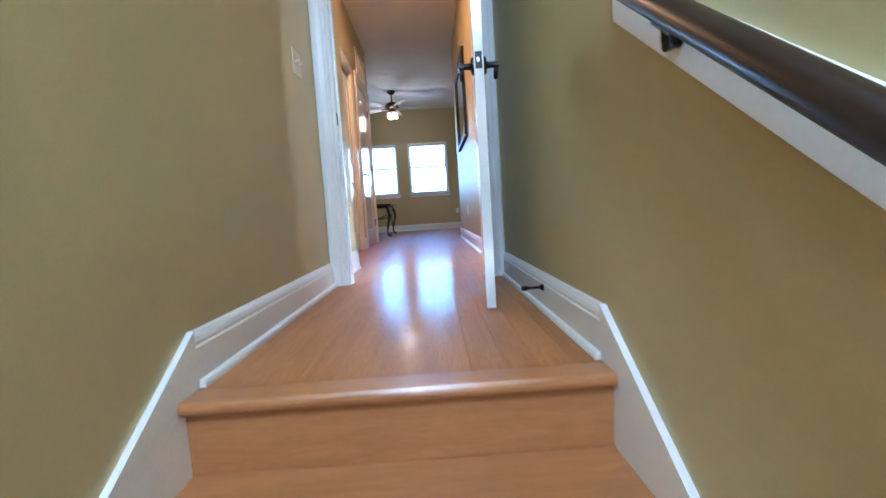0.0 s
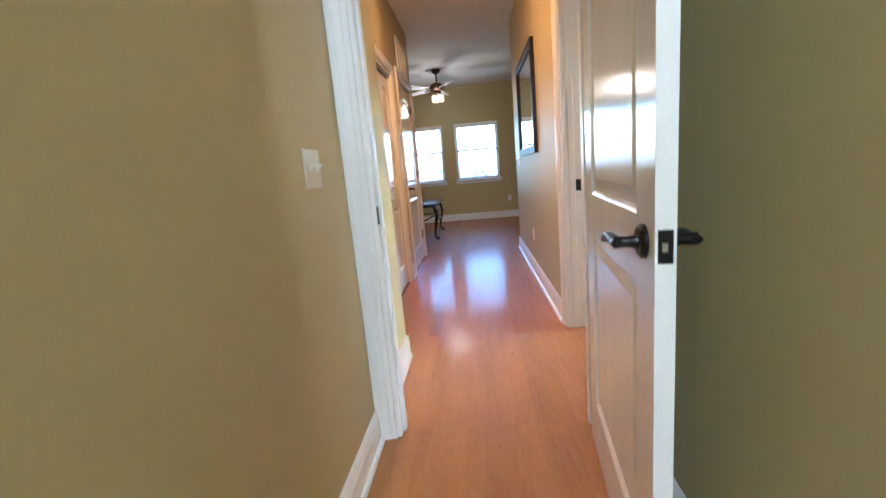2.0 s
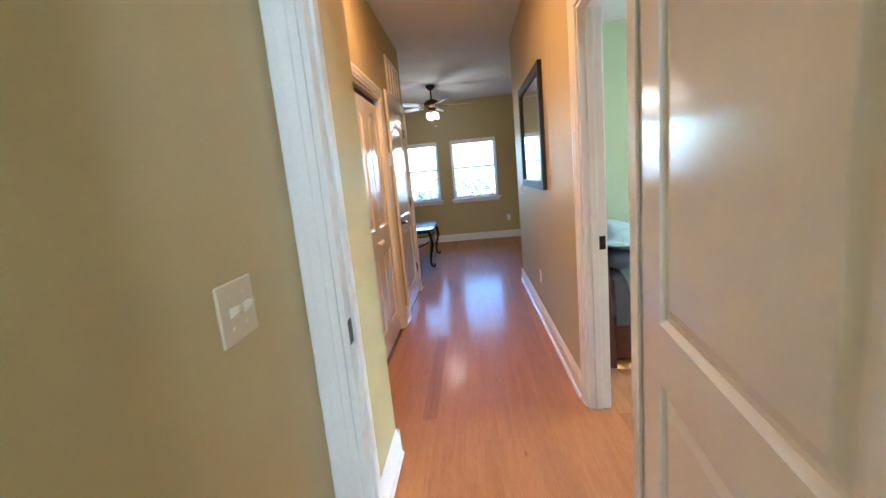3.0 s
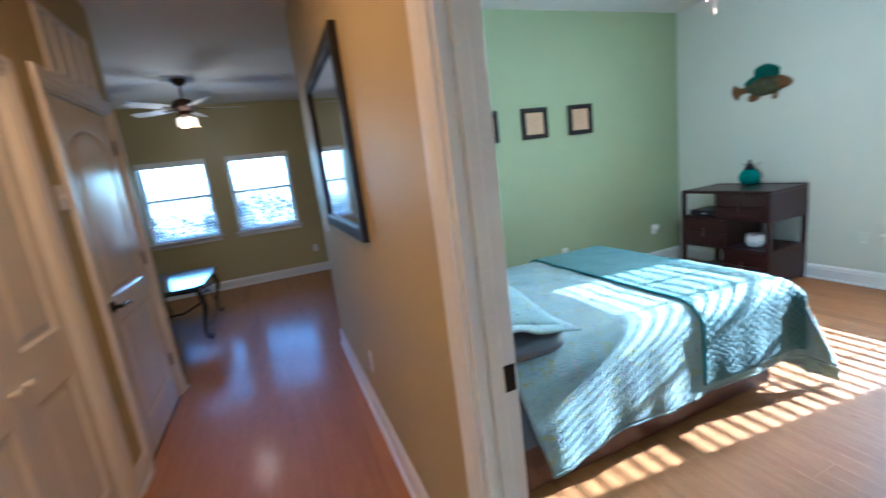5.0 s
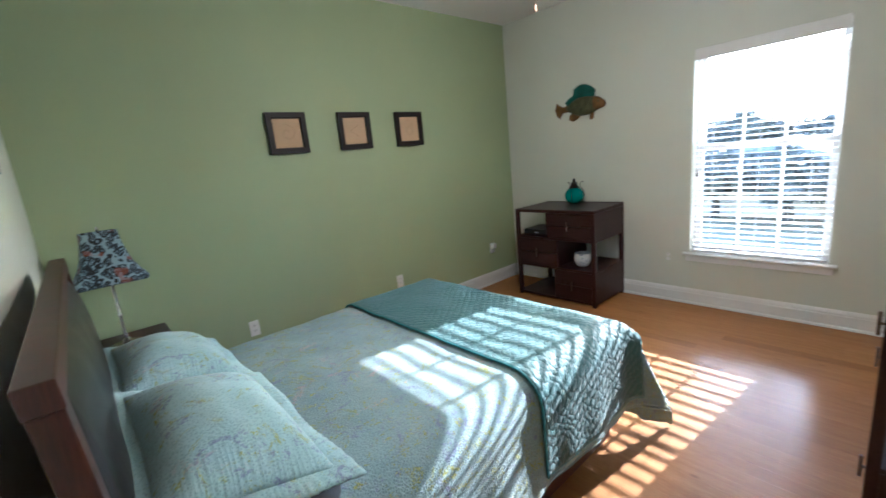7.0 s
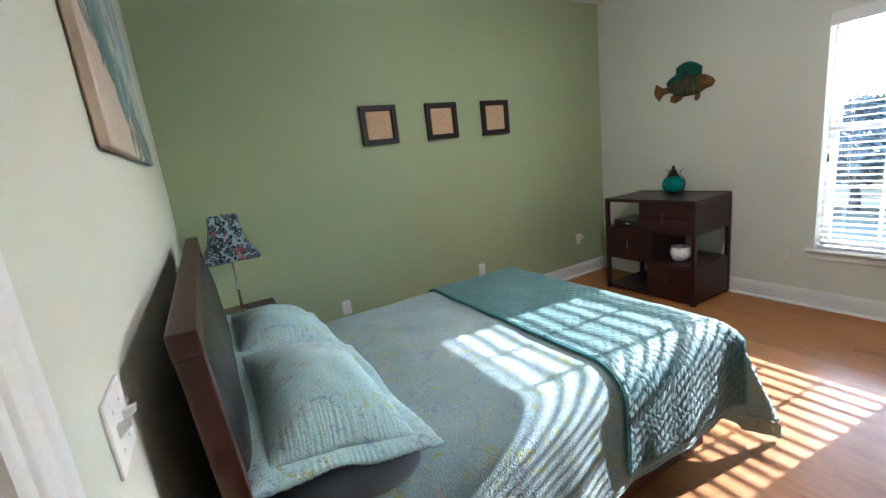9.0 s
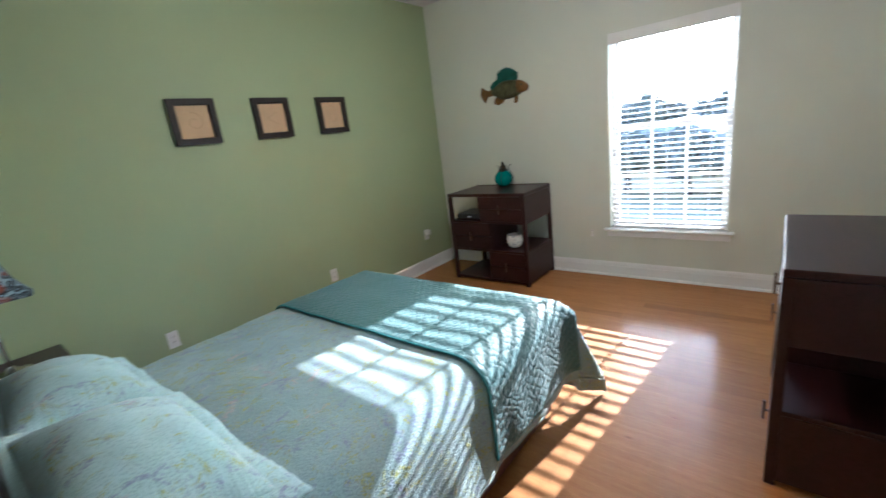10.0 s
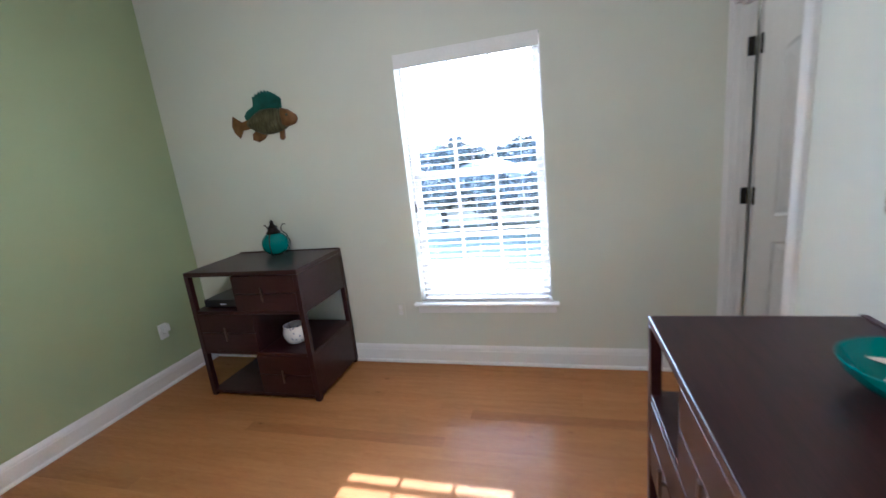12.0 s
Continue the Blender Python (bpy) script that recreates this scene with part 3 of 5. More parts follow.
window("window_1", pose(XE, 4.80, 0.46, 0, 0, -90), 0.895, 1.635, "white double-hung window with a grid, overexposed daylight behind", 3, 2)
for i, x in enumerate((-1.365, -0.213)):
    window("window_%d" % (i + 2), pose(x, YF, 0.845), 0.89, 1.155, "white double-hung window looking out on foliage", 1, 1)


def blind(m, w, h, tilt, pitch, label, drop=1.0):
    """A horizontal blind: valance, slats, ladders and bottom rail."""
    ob = thing("window_blind", label, "blind", m)
    part("valance", box((0.002, -0.012, h - 0.085), (w - 0.002, 0.0, h), 0.003), BLIND, ob)
    part("headrail", box((0.01, 0.006, h - 0.05), (w - 0.01, 0.056, h - 0.008), 0.002), BLIND, ob)
    bm = bmesh.new()
    sec = [(-0.024, 0.0), (-0.012, 0.0022), (0, 0.003), (0.012, 0.0022), (0.024, 0.0), (0.012, -0.0003), (0, 0.0005), (-0.012, -0.0003)]
    prism(sec, 0.012, w - 0.012, "x", bm)
    first = part("slat", bm, BLIND, ob)
    z, n = h - 0.075, 0
    low = h - (h - 0.012) * drop
    while z > low:
        s = first if n == 0 else new("slat", first.data)
        s.parent = ob
        s.matrix_basis = pose(0, 0.034, z, tilt + random.uniform(-1.5, 1.5))
        z -= pitch
        n += 1
    part("bottom_rail", box((0.012, 0.012, low - 0.03), (w - 0.012, 0.056, low - 0.012), 0.003), BLIND, ob)
    for x in (0.14, w / 2, w - 0.14):
        bm = bmesh.new()
        for y in (0.012, 0.056):
            tube([(x, y, low - 0.02), (x, y, h - 0.05)], 0.0009, 5, bm)
        part("ladder_cord", bm, BLIND, ob)
    return ob


b1 = blind(pose(XE, 4.798, 0.485, 0, 0, -90), 0.891, 1.608, 3, 0.044, "white slatted blind lowered with its slats open")
part("tassel", turned([(0.002, 0.06), (0.004, 0.05), (0.007, 0.0)], 8), DARK, b1).location = (0.045, -0.02, 0.62)
part("pull_cord", tube([(0.045, -0.02, 0.68), (0.045, -0.02, 1.52)], 0.0012, 5), BLIND, b1)
for x in (-1.365, -0.213):
    blind(pose(x + 0.002, YF, 0.87), 0.886, 1.128, 4, 0.045, "white slatted blind with open slats")

# ---- bedroom furniture ----


def dresser(m, label, depth=0.55):
    """An open cabinet of staggered drawers and bays; faces -y, width along x."""
    W, D, H = 0.857, depth, 0.888
    x0, x1, y0, y1 = -W / 2, W / 2, -D / 2, D / 2
    ob = thing("dresser", label, "dresser", m)
    part("top", box((x0, y0, H - 0.03), (x1, y1, H), 0.003), ESPRESSO, ob)
    part("top_rim", box((x0 + 0.004, y1 - 0.025, H), (x1 - 0.004, y1 - 0.005, H + 0.006), 0.002), ESPRESSO, ob)
    for x in (x0, x1 - 0.035):
        for y in (y0, y1 - 0.035):
            part("post", box((x, y, 0), (x + 0.035, y + 0.035, H - 0.03), 0.002), ESPRESSO, ob)
    rows = [(0.04, 0.315), (0.335, 0.60), (0.62, H - 0.032)]
    for z in (0.02, 0.315, 0.60):
        part("shelf", box((x0 + 0.004, y0 + 0.004, z), (x1 - 0.004, y1 - 0.004, z + 0.02), 0.002), ESPRESSO, ob)
    split = {0: (x0 + 0.43, x1), 1: (x0, x0 + 0.47), 2: (x0 + 0.36, x1)}
    for k, (z0, z1) in enumerate(rows):
        a, b = split[k]
        case = part("drawer_case", box((a + 0.003, y0 + 0.022, z0), (b - 0.003, y1 - 0.003, z1), 0.002), ESPRESSO, ob)
        zm = (z0 + z1) / 2
        fa, fb = (a + 0.036 if a == x0 else a + 0.004), (b - 0.036 if b == x1 else b - 0.004)
        for za, zb in ((z0 + 0.002, zm - 0.002), (zm + 0.002, z1 - 0.002)):
            part("drawer_front", box((fa, y0 + 0.002, za), (fb, y0 + 0.0215, zb), 0.002), ESPRESSO, ob)
        xm = (fa + fb) / 2
        bm = box((xm - 0.006, y0 - 0.022, zm - 0.045), (xm + 0.006, y0 - 0.012, zm + 0.045), 0.002)
        tube([(xm, y0 + 0.002, zm), (xm, y0 - 0.014, zm)], 0.005, 8, bm)
        part("pull", bm, AGED, ob, "brushed metal bar pull")
        # end panel where the drawer case meets a side
        if b == x1:
            part("end_panel", box((x1 - 0.014, y0 + 0.036, z0 - 0.018), (x1 - 0.002, y1 - 0.036, z1), 0.001), ESPRESSO, ob)
        else:
            part("end_panel", box((x0 + 0.002, y0 + 0.036, z0 - 0.018), (x0 + 0.014, y1 - 0.036, z1), 0.001), ESPRESSO, ob)
    return ob


dresser(pose(4.574, 5.794, 0, 0, 0, -90), "dark espresso cabinet with staggered drawers and open bays")
dresser(pose(3.18, 3.282, 0, 0, 0, 180), "dark espresso cabinet with staggered drawers below the mirror", 0.58)

# bed
BX1, BY0, BY1, BZ = 2.80, 4.40, 5.82, 0.63


def floral(name, relief, depth, dark, light, bare=0.0):
    """Pale aqua cloth printed with sprays of yellow-green stems, mauve and pink petals, and a fine crinkle."""
    m, qt, qb = shader(name)
    v = mapped(qt)
    n1 = node(qt, "ShaderNodeTexNoise", Scale=5.0, Detail=5, Roughness=0.7)
    n2 = node(qt, "ShaderNodeTexNoise", Scale=9.0, Detail=6, Roughness=0.75, Distortion=2.2)
    n3 = node(qt, "ShaderNodeTexNoise", Scale=8.0, Detail=5, Roughness=0.7, Distortion=1.6)
    n4 = node(qt, "ShaderNodeTexNoise", Scale=75.0, Detail=3, Roughness=0.6, Distortion=1.2)
    n5 = node(qt, "ShaderNodeTexNoise", Scale=6.5, Detail=4, Roughness=0.65, Distortion=1.0)
    vor = node(qt, "ShaderNodeTexVoronoi", Scale=150.0)
    for n in (n1, n2, n3, n4, n5, vor):
        qt.links.new(v, n.inputs["Vector"])
    c = ramp(qt, n1.outputs["Fac"], [(0.3, dark), (0.7, light)])
    stroke = ramp(qt, n4.outputs["Fac"], [(0.44, (0, 0, 0)), (0.56, (1, 1, 1))])
    sprays = ramp(qt, n2.outputs["Fac"], [(0.525 + bare, (0, 0, 0)), (0.58 + bare, (1, 1, 1))])
    c = mix(qt, mix(qt, 1.0, sprays, stroke, "MULTIPLY"), c, (0.30, 0.34, 0.10))
    petals = ramp(qt, n3.outputs["Fac"], [(0.55, (0, 0, 0)), (0.61, (0.9, 0.9, 0.9))])
    c = mix(qt, mix(qt, 1.0, petals, stroke, "MULTIPLY"), c, (0.20, 0.24, 0.40))
    blush = ramp(qt, n5.outputs["Fac"], [(0.60, (0, 0, 0)), (0.68, (0.6, 0.6, 0.6))])
    c = mix(qt, mix(qt, 1.0, blush, stroke, "MULTIPLY"), c, (0.50, 0.36, 0.36))
    # crinkle shading in the colour: hollows of the relief darkened
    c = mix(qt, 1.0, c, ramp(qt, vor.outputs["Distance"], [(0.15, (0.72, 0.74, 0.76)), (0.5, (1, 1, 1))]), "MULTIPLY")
    qt.links.new(c, qb.inputs["Base Color"])
    qb.inputs["Roughness"].default_value = 0.9
    qb.inputs["Sheen Weight"].default_value = 0.15
    bump(qt, qb, mix(qt, 0.5, vor.outputs["Distance"], n4.outputs["Fac"]), relief, depth)
    return m


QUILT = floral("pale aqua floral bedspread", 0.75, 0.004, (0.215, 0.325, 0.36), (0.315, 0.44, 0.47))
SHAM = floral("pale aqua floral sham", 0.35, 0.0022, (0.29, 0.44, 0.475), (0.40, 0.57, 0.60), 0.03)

RUNNER, rt, rb = shader("teal scalloped quilt")
uvs = rt.nodes.new("ShaderNodeTexCoord")
axes = rt.nodes.new("ShaderNodeSeparateXYZ")
rt.links.new(uvs.outputs["UV"], axes.inputs[0])


def sums(op, a, b=0.0):
    n = rt.nodes.new("ShaderNodeMath")
    n.operation = op
    for k, value in enumerate((a, b)):
        if isinstance(value, (int, float)):
            n.inputs[k].default_value = value
        else:
            rt.links.new(value, n.inputs[k])
    return n.outputs[0]


# staggered rows of puffed scales
nr = node(rt, "ShaderNodeTexNoise", Scale=90.0, Detail=3)
nb = node(rt, "ShaderNodeTexNoise", Scale=9.0, Detail=4)
for n in (nr, nb):
    rt.links.new(uvs.outputs["UV"], n.inputs["Vector"])
wob = sums("MULTIPLY", nb.outputs["Fac"], 3.0)
along_u = sums("ADD", sums("MULTIPLY", axes.outputs[0], 1 / 0.054), sums("MULTIPLY", wob, 0.5))
along_w = sums("ADD", sums("MULTIPLY", axes.outputs[1], 1 / 0.043), sums("MULTIPLY", wob, 0.75))


def dome(shift):
    """Squared distance to the nearest scale of one of the two staggered sets."""
    du = sums("MULTIPLY", sums("SUBTRACT", sums("FRACT", sums("ADD", along_u, shift)), 0.5), 0.054)
    dw = sums("MULTIPLY", sums("SUBTRACT", sums("FRACT", sums("ADD", along_w, shift)), 0.5), 0.043)
    return sums("ADD", sums("MULTIPLY", du, du), sums("MULTIPLY", sums("MULTIPLY", dw, dw), 0.75))


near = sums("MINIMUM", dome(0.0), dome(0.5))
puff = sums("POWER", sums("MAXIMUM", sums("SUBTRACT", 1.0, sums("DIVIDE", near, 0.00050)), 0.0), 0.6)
# shade between the puffs is put into the colour: hollows darker, crowns lighter
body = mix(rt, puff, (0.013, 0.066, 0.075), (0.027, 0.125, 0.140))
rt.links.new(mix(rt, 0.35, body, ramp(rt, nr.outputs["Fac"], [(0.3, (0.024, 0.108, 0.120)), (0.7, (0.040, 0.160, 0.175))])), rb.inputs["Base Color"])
rb.inputs["Roughness"].default_value = 0.65
rb.inputs["Sheen Weight"].default_value = 0.2
bump(rt, rb, sums("ADD", puff, sums("MULTIPLY", nr.outputs["Fac"], 0.6)), 0.9, 0.0058)

SHEET = plain("slate grey sateen sheet", (0.085, 0.105, 0.145), 0.5, var=0.1, big=8, fine=400, relief=0.2)
MATTRESS = plain("grey mattress ticking", (0.35, 0.38, 0.42), 0.9, var=0.05, big=5, fine=300, relief=0.2)


def drape(u, w, lift, r=0.115):
    """The place on the bed of a cloth point u along and w across, which falls over the foot and both sides."""
    du = max(0.0, u - (BX1 - r))
    dw = max(0.0, BY0 + r - w, w - (BY1 - r))
    side = -1 if w < (BY0 + BY1) / 2 else 1
    R = r + lift

    def fall(d):
        arc = r * math.pi / 2
        if d < arc:
            a = d / r
            return R * math.sin(a), R * (1 - math.cos(a))
        return R + (d - arc) * 0.05, R + (d - arc)
    ox, zx = fall(du)
    oy, zy = fall(dw)
    over = max(0, min(du, dw) - 0.05)
    drop = max(zx, zy) + 0.27 * max(0.0, min(zx, zy) - 0.03)
    flare = over * 0.45
    x = min(u, BX1 - r) + ox + flare
    y = max(min(w, BY1 - r), BY0 + r) + side * (oy + flare * 0.5)
    hang = max(du, dw)
    fold = max(0.0, hang - 0.12) / 0.3
    x += (0.008 * math.sin(w * 17 + 1.3) + 0.004 * math.sin(w * 39)) * fold * (1 if du >= dw else 0)
    y += side * (0.007 * math.sin(u * 11) + 0.003 * math.sin(u * 31 + 0.7)) * fold * (1 if dw > du else 0)
    z = BZ + lift - drop + 0.006 * noise.noise((u * 3, w * 3, 0.3)) + 0.004 * noise.noise((u * 9, w * 9, 1.3))
    return Vector((x, y, max(z, 0.014)))


def cloth(u0, u1, w0, w1, nu, nw, lift, hem=0.0, seed=0.0, slant=0.0, sag=0.0):
    bm = bmesh.new()
    uv = bm.loops.layers.uv.new("cloth")
    flat = {}
    grid = []
    for i in range(nu + 1):
        row = []
        for j in range(nw + 1):
            w = w0 + (w1 - w0) * j / nw
            ua = u0 + slant * max(0.0, BY0 + 0.05 - w)
            u = ua + (u1 - ua) * i / nu
            if w < BY0:
                w += (w - BY0) / 0.4 * sag * max(0.0, 1 - (u - 1.15) / 0.45)
            p = drape(u, w + hem * math.sin(u * 9 + seed) * (1 if j in (0, nw) else 0), lift)
            row.append(bm.verts.new(p))
            flat[row[-1]] = (u, w)
        grid.append(row)
    for a, b in zip(grid, grid[1:]):
        for j in range(nw):
            f = bm.faces.new((a[j], a[j + 1], b[j + 1], b[j]))
            for loop in f.loops:
                loop[uv].uv = flat[loop.vert]
    return bm


bed = thing("bed", "cherry wood full-size bed with a dark padded headboard", "bed")
for y0, y1 in ((4.45, 4.48), (5.74, 5.77)):
    part("side_panel", box((0.90, y0, 0.02), (2.74, y1, 0.34), 0.004), CHERRY, bed)
part("foot_panel", box((2.71, 4.48, 0.02), (2.74, 5.74, 0.34), 0.004), CHERRY, bed)
for x in (0.95, 2.65):
    for y in (4.485, 5.665):
        part("leg", prism([(x, y), (x + 0.07, y), (x + 0.07, y + 0.07), (x, y + 0.07)], 0, 0.115, "z"), CHERRY, bed)
part("slat_base", box((0.96, 4.48, 0.27), (2.71, 5.74, 0.30)), CHERRY, bed)
part("mattress", box((0.985, 4.43, 0.30), (2.77, 5.79, BZ - 0.012), 0.05, seg=4), MATTRESS, bed, "grey mattress under the bedding", True)
# headboard: a thick cherry frame with a padded leather panel, leaning back slightly
HB = 1.20
lean = 0.06


def hb(x, y, z):
    return (x - lean * z, y, z)


def slant_box(lo, hi, bevel, bm=None):
    bm = box(lo, hi, bevel, bm, 2)
    for vert in bm.verts:
        vert.co.x -= lean * vert.co.z
    return bm


part("headboard_post", slant_box((0.942, 4.35, 0), (0.989, 4.42, HB - 0.05), 0.004), CHERRY, bed)
part("headboard_post", slant_box((0.942, 5.86, 0), (0.989, 5.93, HB - 0.05), 0.004), CHERRY, bed)
part("headboard_cap", slant_box((0.940, 4.348, HB - 0.05), (0.991, 5.932, HB), 0.004), CHERRY, bed)
part("headboard_back", slant_box((0.943, 4.42, 0.3), (0.962, 5.86, HB - 0.05), 0.002), CHERRY, bed)
bm = bmesh.new()
rows_of = []
for i in range(25):
    row = []
    for k in range(49):
        p, q = 2 * i / 24 - 1, 2 * k / 48 - 1
        puff = (max(0, 1 - abs(p) ** 5) * max(0, 1 - abs(q) ** 9)) ** 0.5
        z = 0.745 + 0.40 * p
        x = 0.964 + 0.05 * puff + 0.004 * noise.noise((q * 5, p * 3, 0.7)) * puff
        row.append(bm.verts.new((x - lean * z, 5.14 + 0.717 * q, z)))
    rows_of.append(row)
for a, c in zip(rows_of, rows_of[1:]):
    for k in range(48):
        bm.faces.new((a[k], a[k + 1], c[k + 1], c[k]))
part("headboard_pad", bm, LEATHER, bed, "padded dark leather panel", "all")
part("pad_welt", tube([hb(0.971, y, z) for y, z in ((4.43, 0.35), (4.43, 1.138), (5.85, 1.138), (5.85, 0.35))], 0.005, 8), LEATHER, bed)

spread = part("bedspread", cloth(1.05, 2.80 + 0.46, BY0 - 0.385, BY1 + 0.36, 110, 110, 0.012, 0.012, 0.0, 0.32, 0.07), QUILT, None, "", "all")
tagged(spread, "pale aqua floral bedspread draped over the bed", "bedspread")
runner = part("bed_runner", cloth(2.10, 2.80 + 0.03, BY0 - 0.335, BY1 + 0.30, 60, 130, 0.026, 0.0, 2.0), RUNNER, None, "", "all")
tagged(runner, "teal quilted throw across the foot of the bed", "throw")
EDGE = plain("teal binding", (0.04, 0.20, 0.225), 0.8, var=0.1, big=20)
part("binding", tube([drape(2.10, BY0 - 0.335 + (BY1 - BY0 + 0.635) * k / 120, 0.027) for k in range(121)], 0.0055, 7), EDGE, runner, "teal bound edge", "all")
part("binding", tube([drape(2.10 + 0.73 * k / 60, BY0 - 0.335, 0.027) for k in range(61)], 0.0055, 7), EDGE, runner, "teal bound edge", "all")
part("binding", tube([drape(2.83, BY0 - 0.335 + (BY1 - BY0 + 0.635) * k / 120, 0.027) for k in range(121)], 0.0055, 7), EDGE, runner, "teal bound edge", "all")
part("hem", tube([drape(1.19 + 2.07 * k / 150, BY0 - 0.385 - 0.067 * max(0.0, 1 - (0.04 + 2.07 * k / 150) / 0.45), 0.012) for k in range(151)], 0.006, 6), QUILT, spread, "stitched hem", "all")
part("hem", tube([drape(3.26, BY0 - 0.385 + (BY1 - BY0 + 0.745) * k / 120, 0.012) for k in range(121)], 0.006, 6), QUILT, spread, "stitched hem", "all")
for ob, th in ((spread, 0.008), (runner, 0.012)):
    sol = ob.modifiers.new("thickness", "SOLIDIFY")
    sol.thickness, sol.offset = th, 0
flat_sheet = part("bed_sheet", cloth(1.0, 1.45, BY0 - 0.30, BY1 + 0.20, 24, 70, 0.003), SHEET, None, "", "all")
tagged(flat_sheet, "slate grey fitted sheet on the mattress", "sheet")


def pillow(name, m, w, h, t, material, label, flange=0.0, seed=0, full=2.6, edge=0.55, ruche=0.0, crease=0.0, waist=0.07):
    """A stuffed pillow lying in its xy plane; ruche gathers the cloth towards the rim, crease wrinkles it, flange adds a quilted border."""
    bm = bmesh.new()
    nu, nv = (150, 110) if ruche else (60, 48)
    tops = []
    for s in (1, -1):
        g = []
        for i in range(nu + 1):
            row = []
            for j in range(nv + 1):
                u, q = 2 * i / nu - 1, 2 * j / nv - 1
                body = max(0, 1 - abs(u) ** full) ** edge * max(0, 1 - abs(q) ** full) ** edge
                pinch = 1 - waist * (abs(q) ** 2) * (1 - abs(u))
                pinch_v = 1 - waist * (abs(u) ** 2) * (1 - abs(q))
                z = s * t / 2 * body + 0.012 * noise.noise((u * 2 + seed, q * 2, s)) * body
                if ruche:
                    near_q, near_u = max(0.0, abs(q) - 0.45) / 0.55, max(0.0, abs(u) - 0.55) / 0.45
                    z += s * ruche * near_q * noise.noise((u * w * 105, q * 2.2, seed)) * (1 - abs(u) ** 8)
                    z += s * ruche * near_u * noise.noise((q * h * 105, u * 2.2, seed + 5)) * (1 - abs(q) ** 8)
                if crease:
                    z += crease * (1 - abs(noise.noise((u * 3.1 + seed, q * 1.7 + u * 2, 0.4))) * 2.2) * body ** 0.5
                corner = 1 - (0.13 if crease else 0.0) * abs(u * q) ** 3
                row.append(bm.verts.new((u * w / 2 * pinch_v * corner, q * h / 2 * pinch * corner, z + s * 0.002)))
            g.append(row)
        for a, b in zip(g, g[1:]):
            for j in range(nv):
                bm.faces.new((a[j], a[j + 1], b[j + 1], b[j]))
        tops.append(g)
    ring = [[g[i][0] for i in range(nu + 1)] + [g[nu][j] for j in range(1, nv + 1)] + [g[i][nv] for i in range(nu - 1, -1, -1)] + [g[0][j] for j in range(nv - 1, 0, -1)] for g in tops]
    n = len(ring[0])
    for i in range(n):
        bm.faces.new((ring[0][i], ring[0][(i + 1) % n], ring[1][(i + 1) % n], ring[1][i]))
    ob = part(name, bm, material, None, "", "all")
    tagged(ob, label, "pillow")
    ob.matrix_world = m
    if flange:
        bm = bmesh.new()
        base = []
        for k in range(360):
            a = 2 * math.pi * k / 360
            cu, cv = math.cos(a), math.sin(a)
            e = 1 / max(abs(cu), abs(cv))
            base.append((cu * e, cv * e, k))
        loops = []
        for off in (-0.03, 0.0, 0.25, 0.5, 0.75, 1.0):
            lp = []
            for u, q, k in base:
                pu = 1 - 0.07 * (abs(u) ** 2) * (1 - abs(q))
                pv = 1 - 0.07 * (abs(q) ** 2) * (1 - abs(u))
                x, y = u * w / 2 * pu, q * h / 2 * pv
                d = Vector((u * abs(u) ** 3, q * abs(q) ** 3)) * flange * off
                out = max(0, off)
                lp.append((x + d.x, y + d.y, out * (0.0018 * math.sin(k * 1.5 + seed) + 0.008 * math.sin(k * 0.105 + seed)) - 0.012 * out * out))
            loops.append(lp)
        loft(loops, bm, caps=False)
        fl = part("flange", bm, material, ob, "quilted flange of the sham", "all")
        sol = fl.modifiers.new("thickness", "SOLIDIFY")
        sol.thickness, sol.offset = 0.005, 0
    return ob


pillow("pillow", pose(1.15, 4.70, 0.690, 2, 0, 90), 0.64, 0.42, 0.12, SHEET, "slate grey pillow under the patterned sham", 0, 1, 4.5, 0.42, 0.0, 0.006, 0.01)
pillow("pillow", pose(1.14, 5.46, 0.683, 2, 0, 90), 0.62, 0.42, 0.11, SHEET, "slate grey pillow under the patterned sham", 0, 2, 4.5, 0.42, 0.0, 0.006, 0.01)
pillow("pillow_sham", pose(1.155, 4.75, 0.797, 13, -2, 90), 0.65, 0.36, 0.20, SHAM, "pale aqua floral quilted pillow sham with a flange", 0.055, 3, 2.3, 0.66, 0.004, 0.0, 0.05)
pillow("pillow_sham", pose(1.155, 5.46, 0.767, 13, 2, 90), 0.63, 0.36, 0.20, SHAM, "pale aqua floral quilted pillow sham with a flange", 0.055, 4, 2.3, 0.66, 0.004, 0.0, 0.05)

# nightstand and lamp
stand = thing("nightstand", "dark espresso nightstand beside the headboard", "nightstand", pose(1.03, 6.38, 0.02))
part("top", box((-0.24, -0.24, 0.57), (0.24, 0.24, 0.60), 0.003), ESPRESSO, stand)
part("body", box((-0.225, -0.225, 0.12), (0.225, 0.225, 0.57), 0.002), ESPRESSO, stand)
part("drawer_front", box((0.225, -0.21, 0.36), (0.243, 0.21, 0.55), 0.003), ESPRESSO, stand)
for x in (-0.22, 0.185):
    for y in (-0.22, 0.185):
        part("leg", box((x, y, 0), (x + 0.035, y + 0.035, 0.12), 0.002), ESPRESSO, stand)

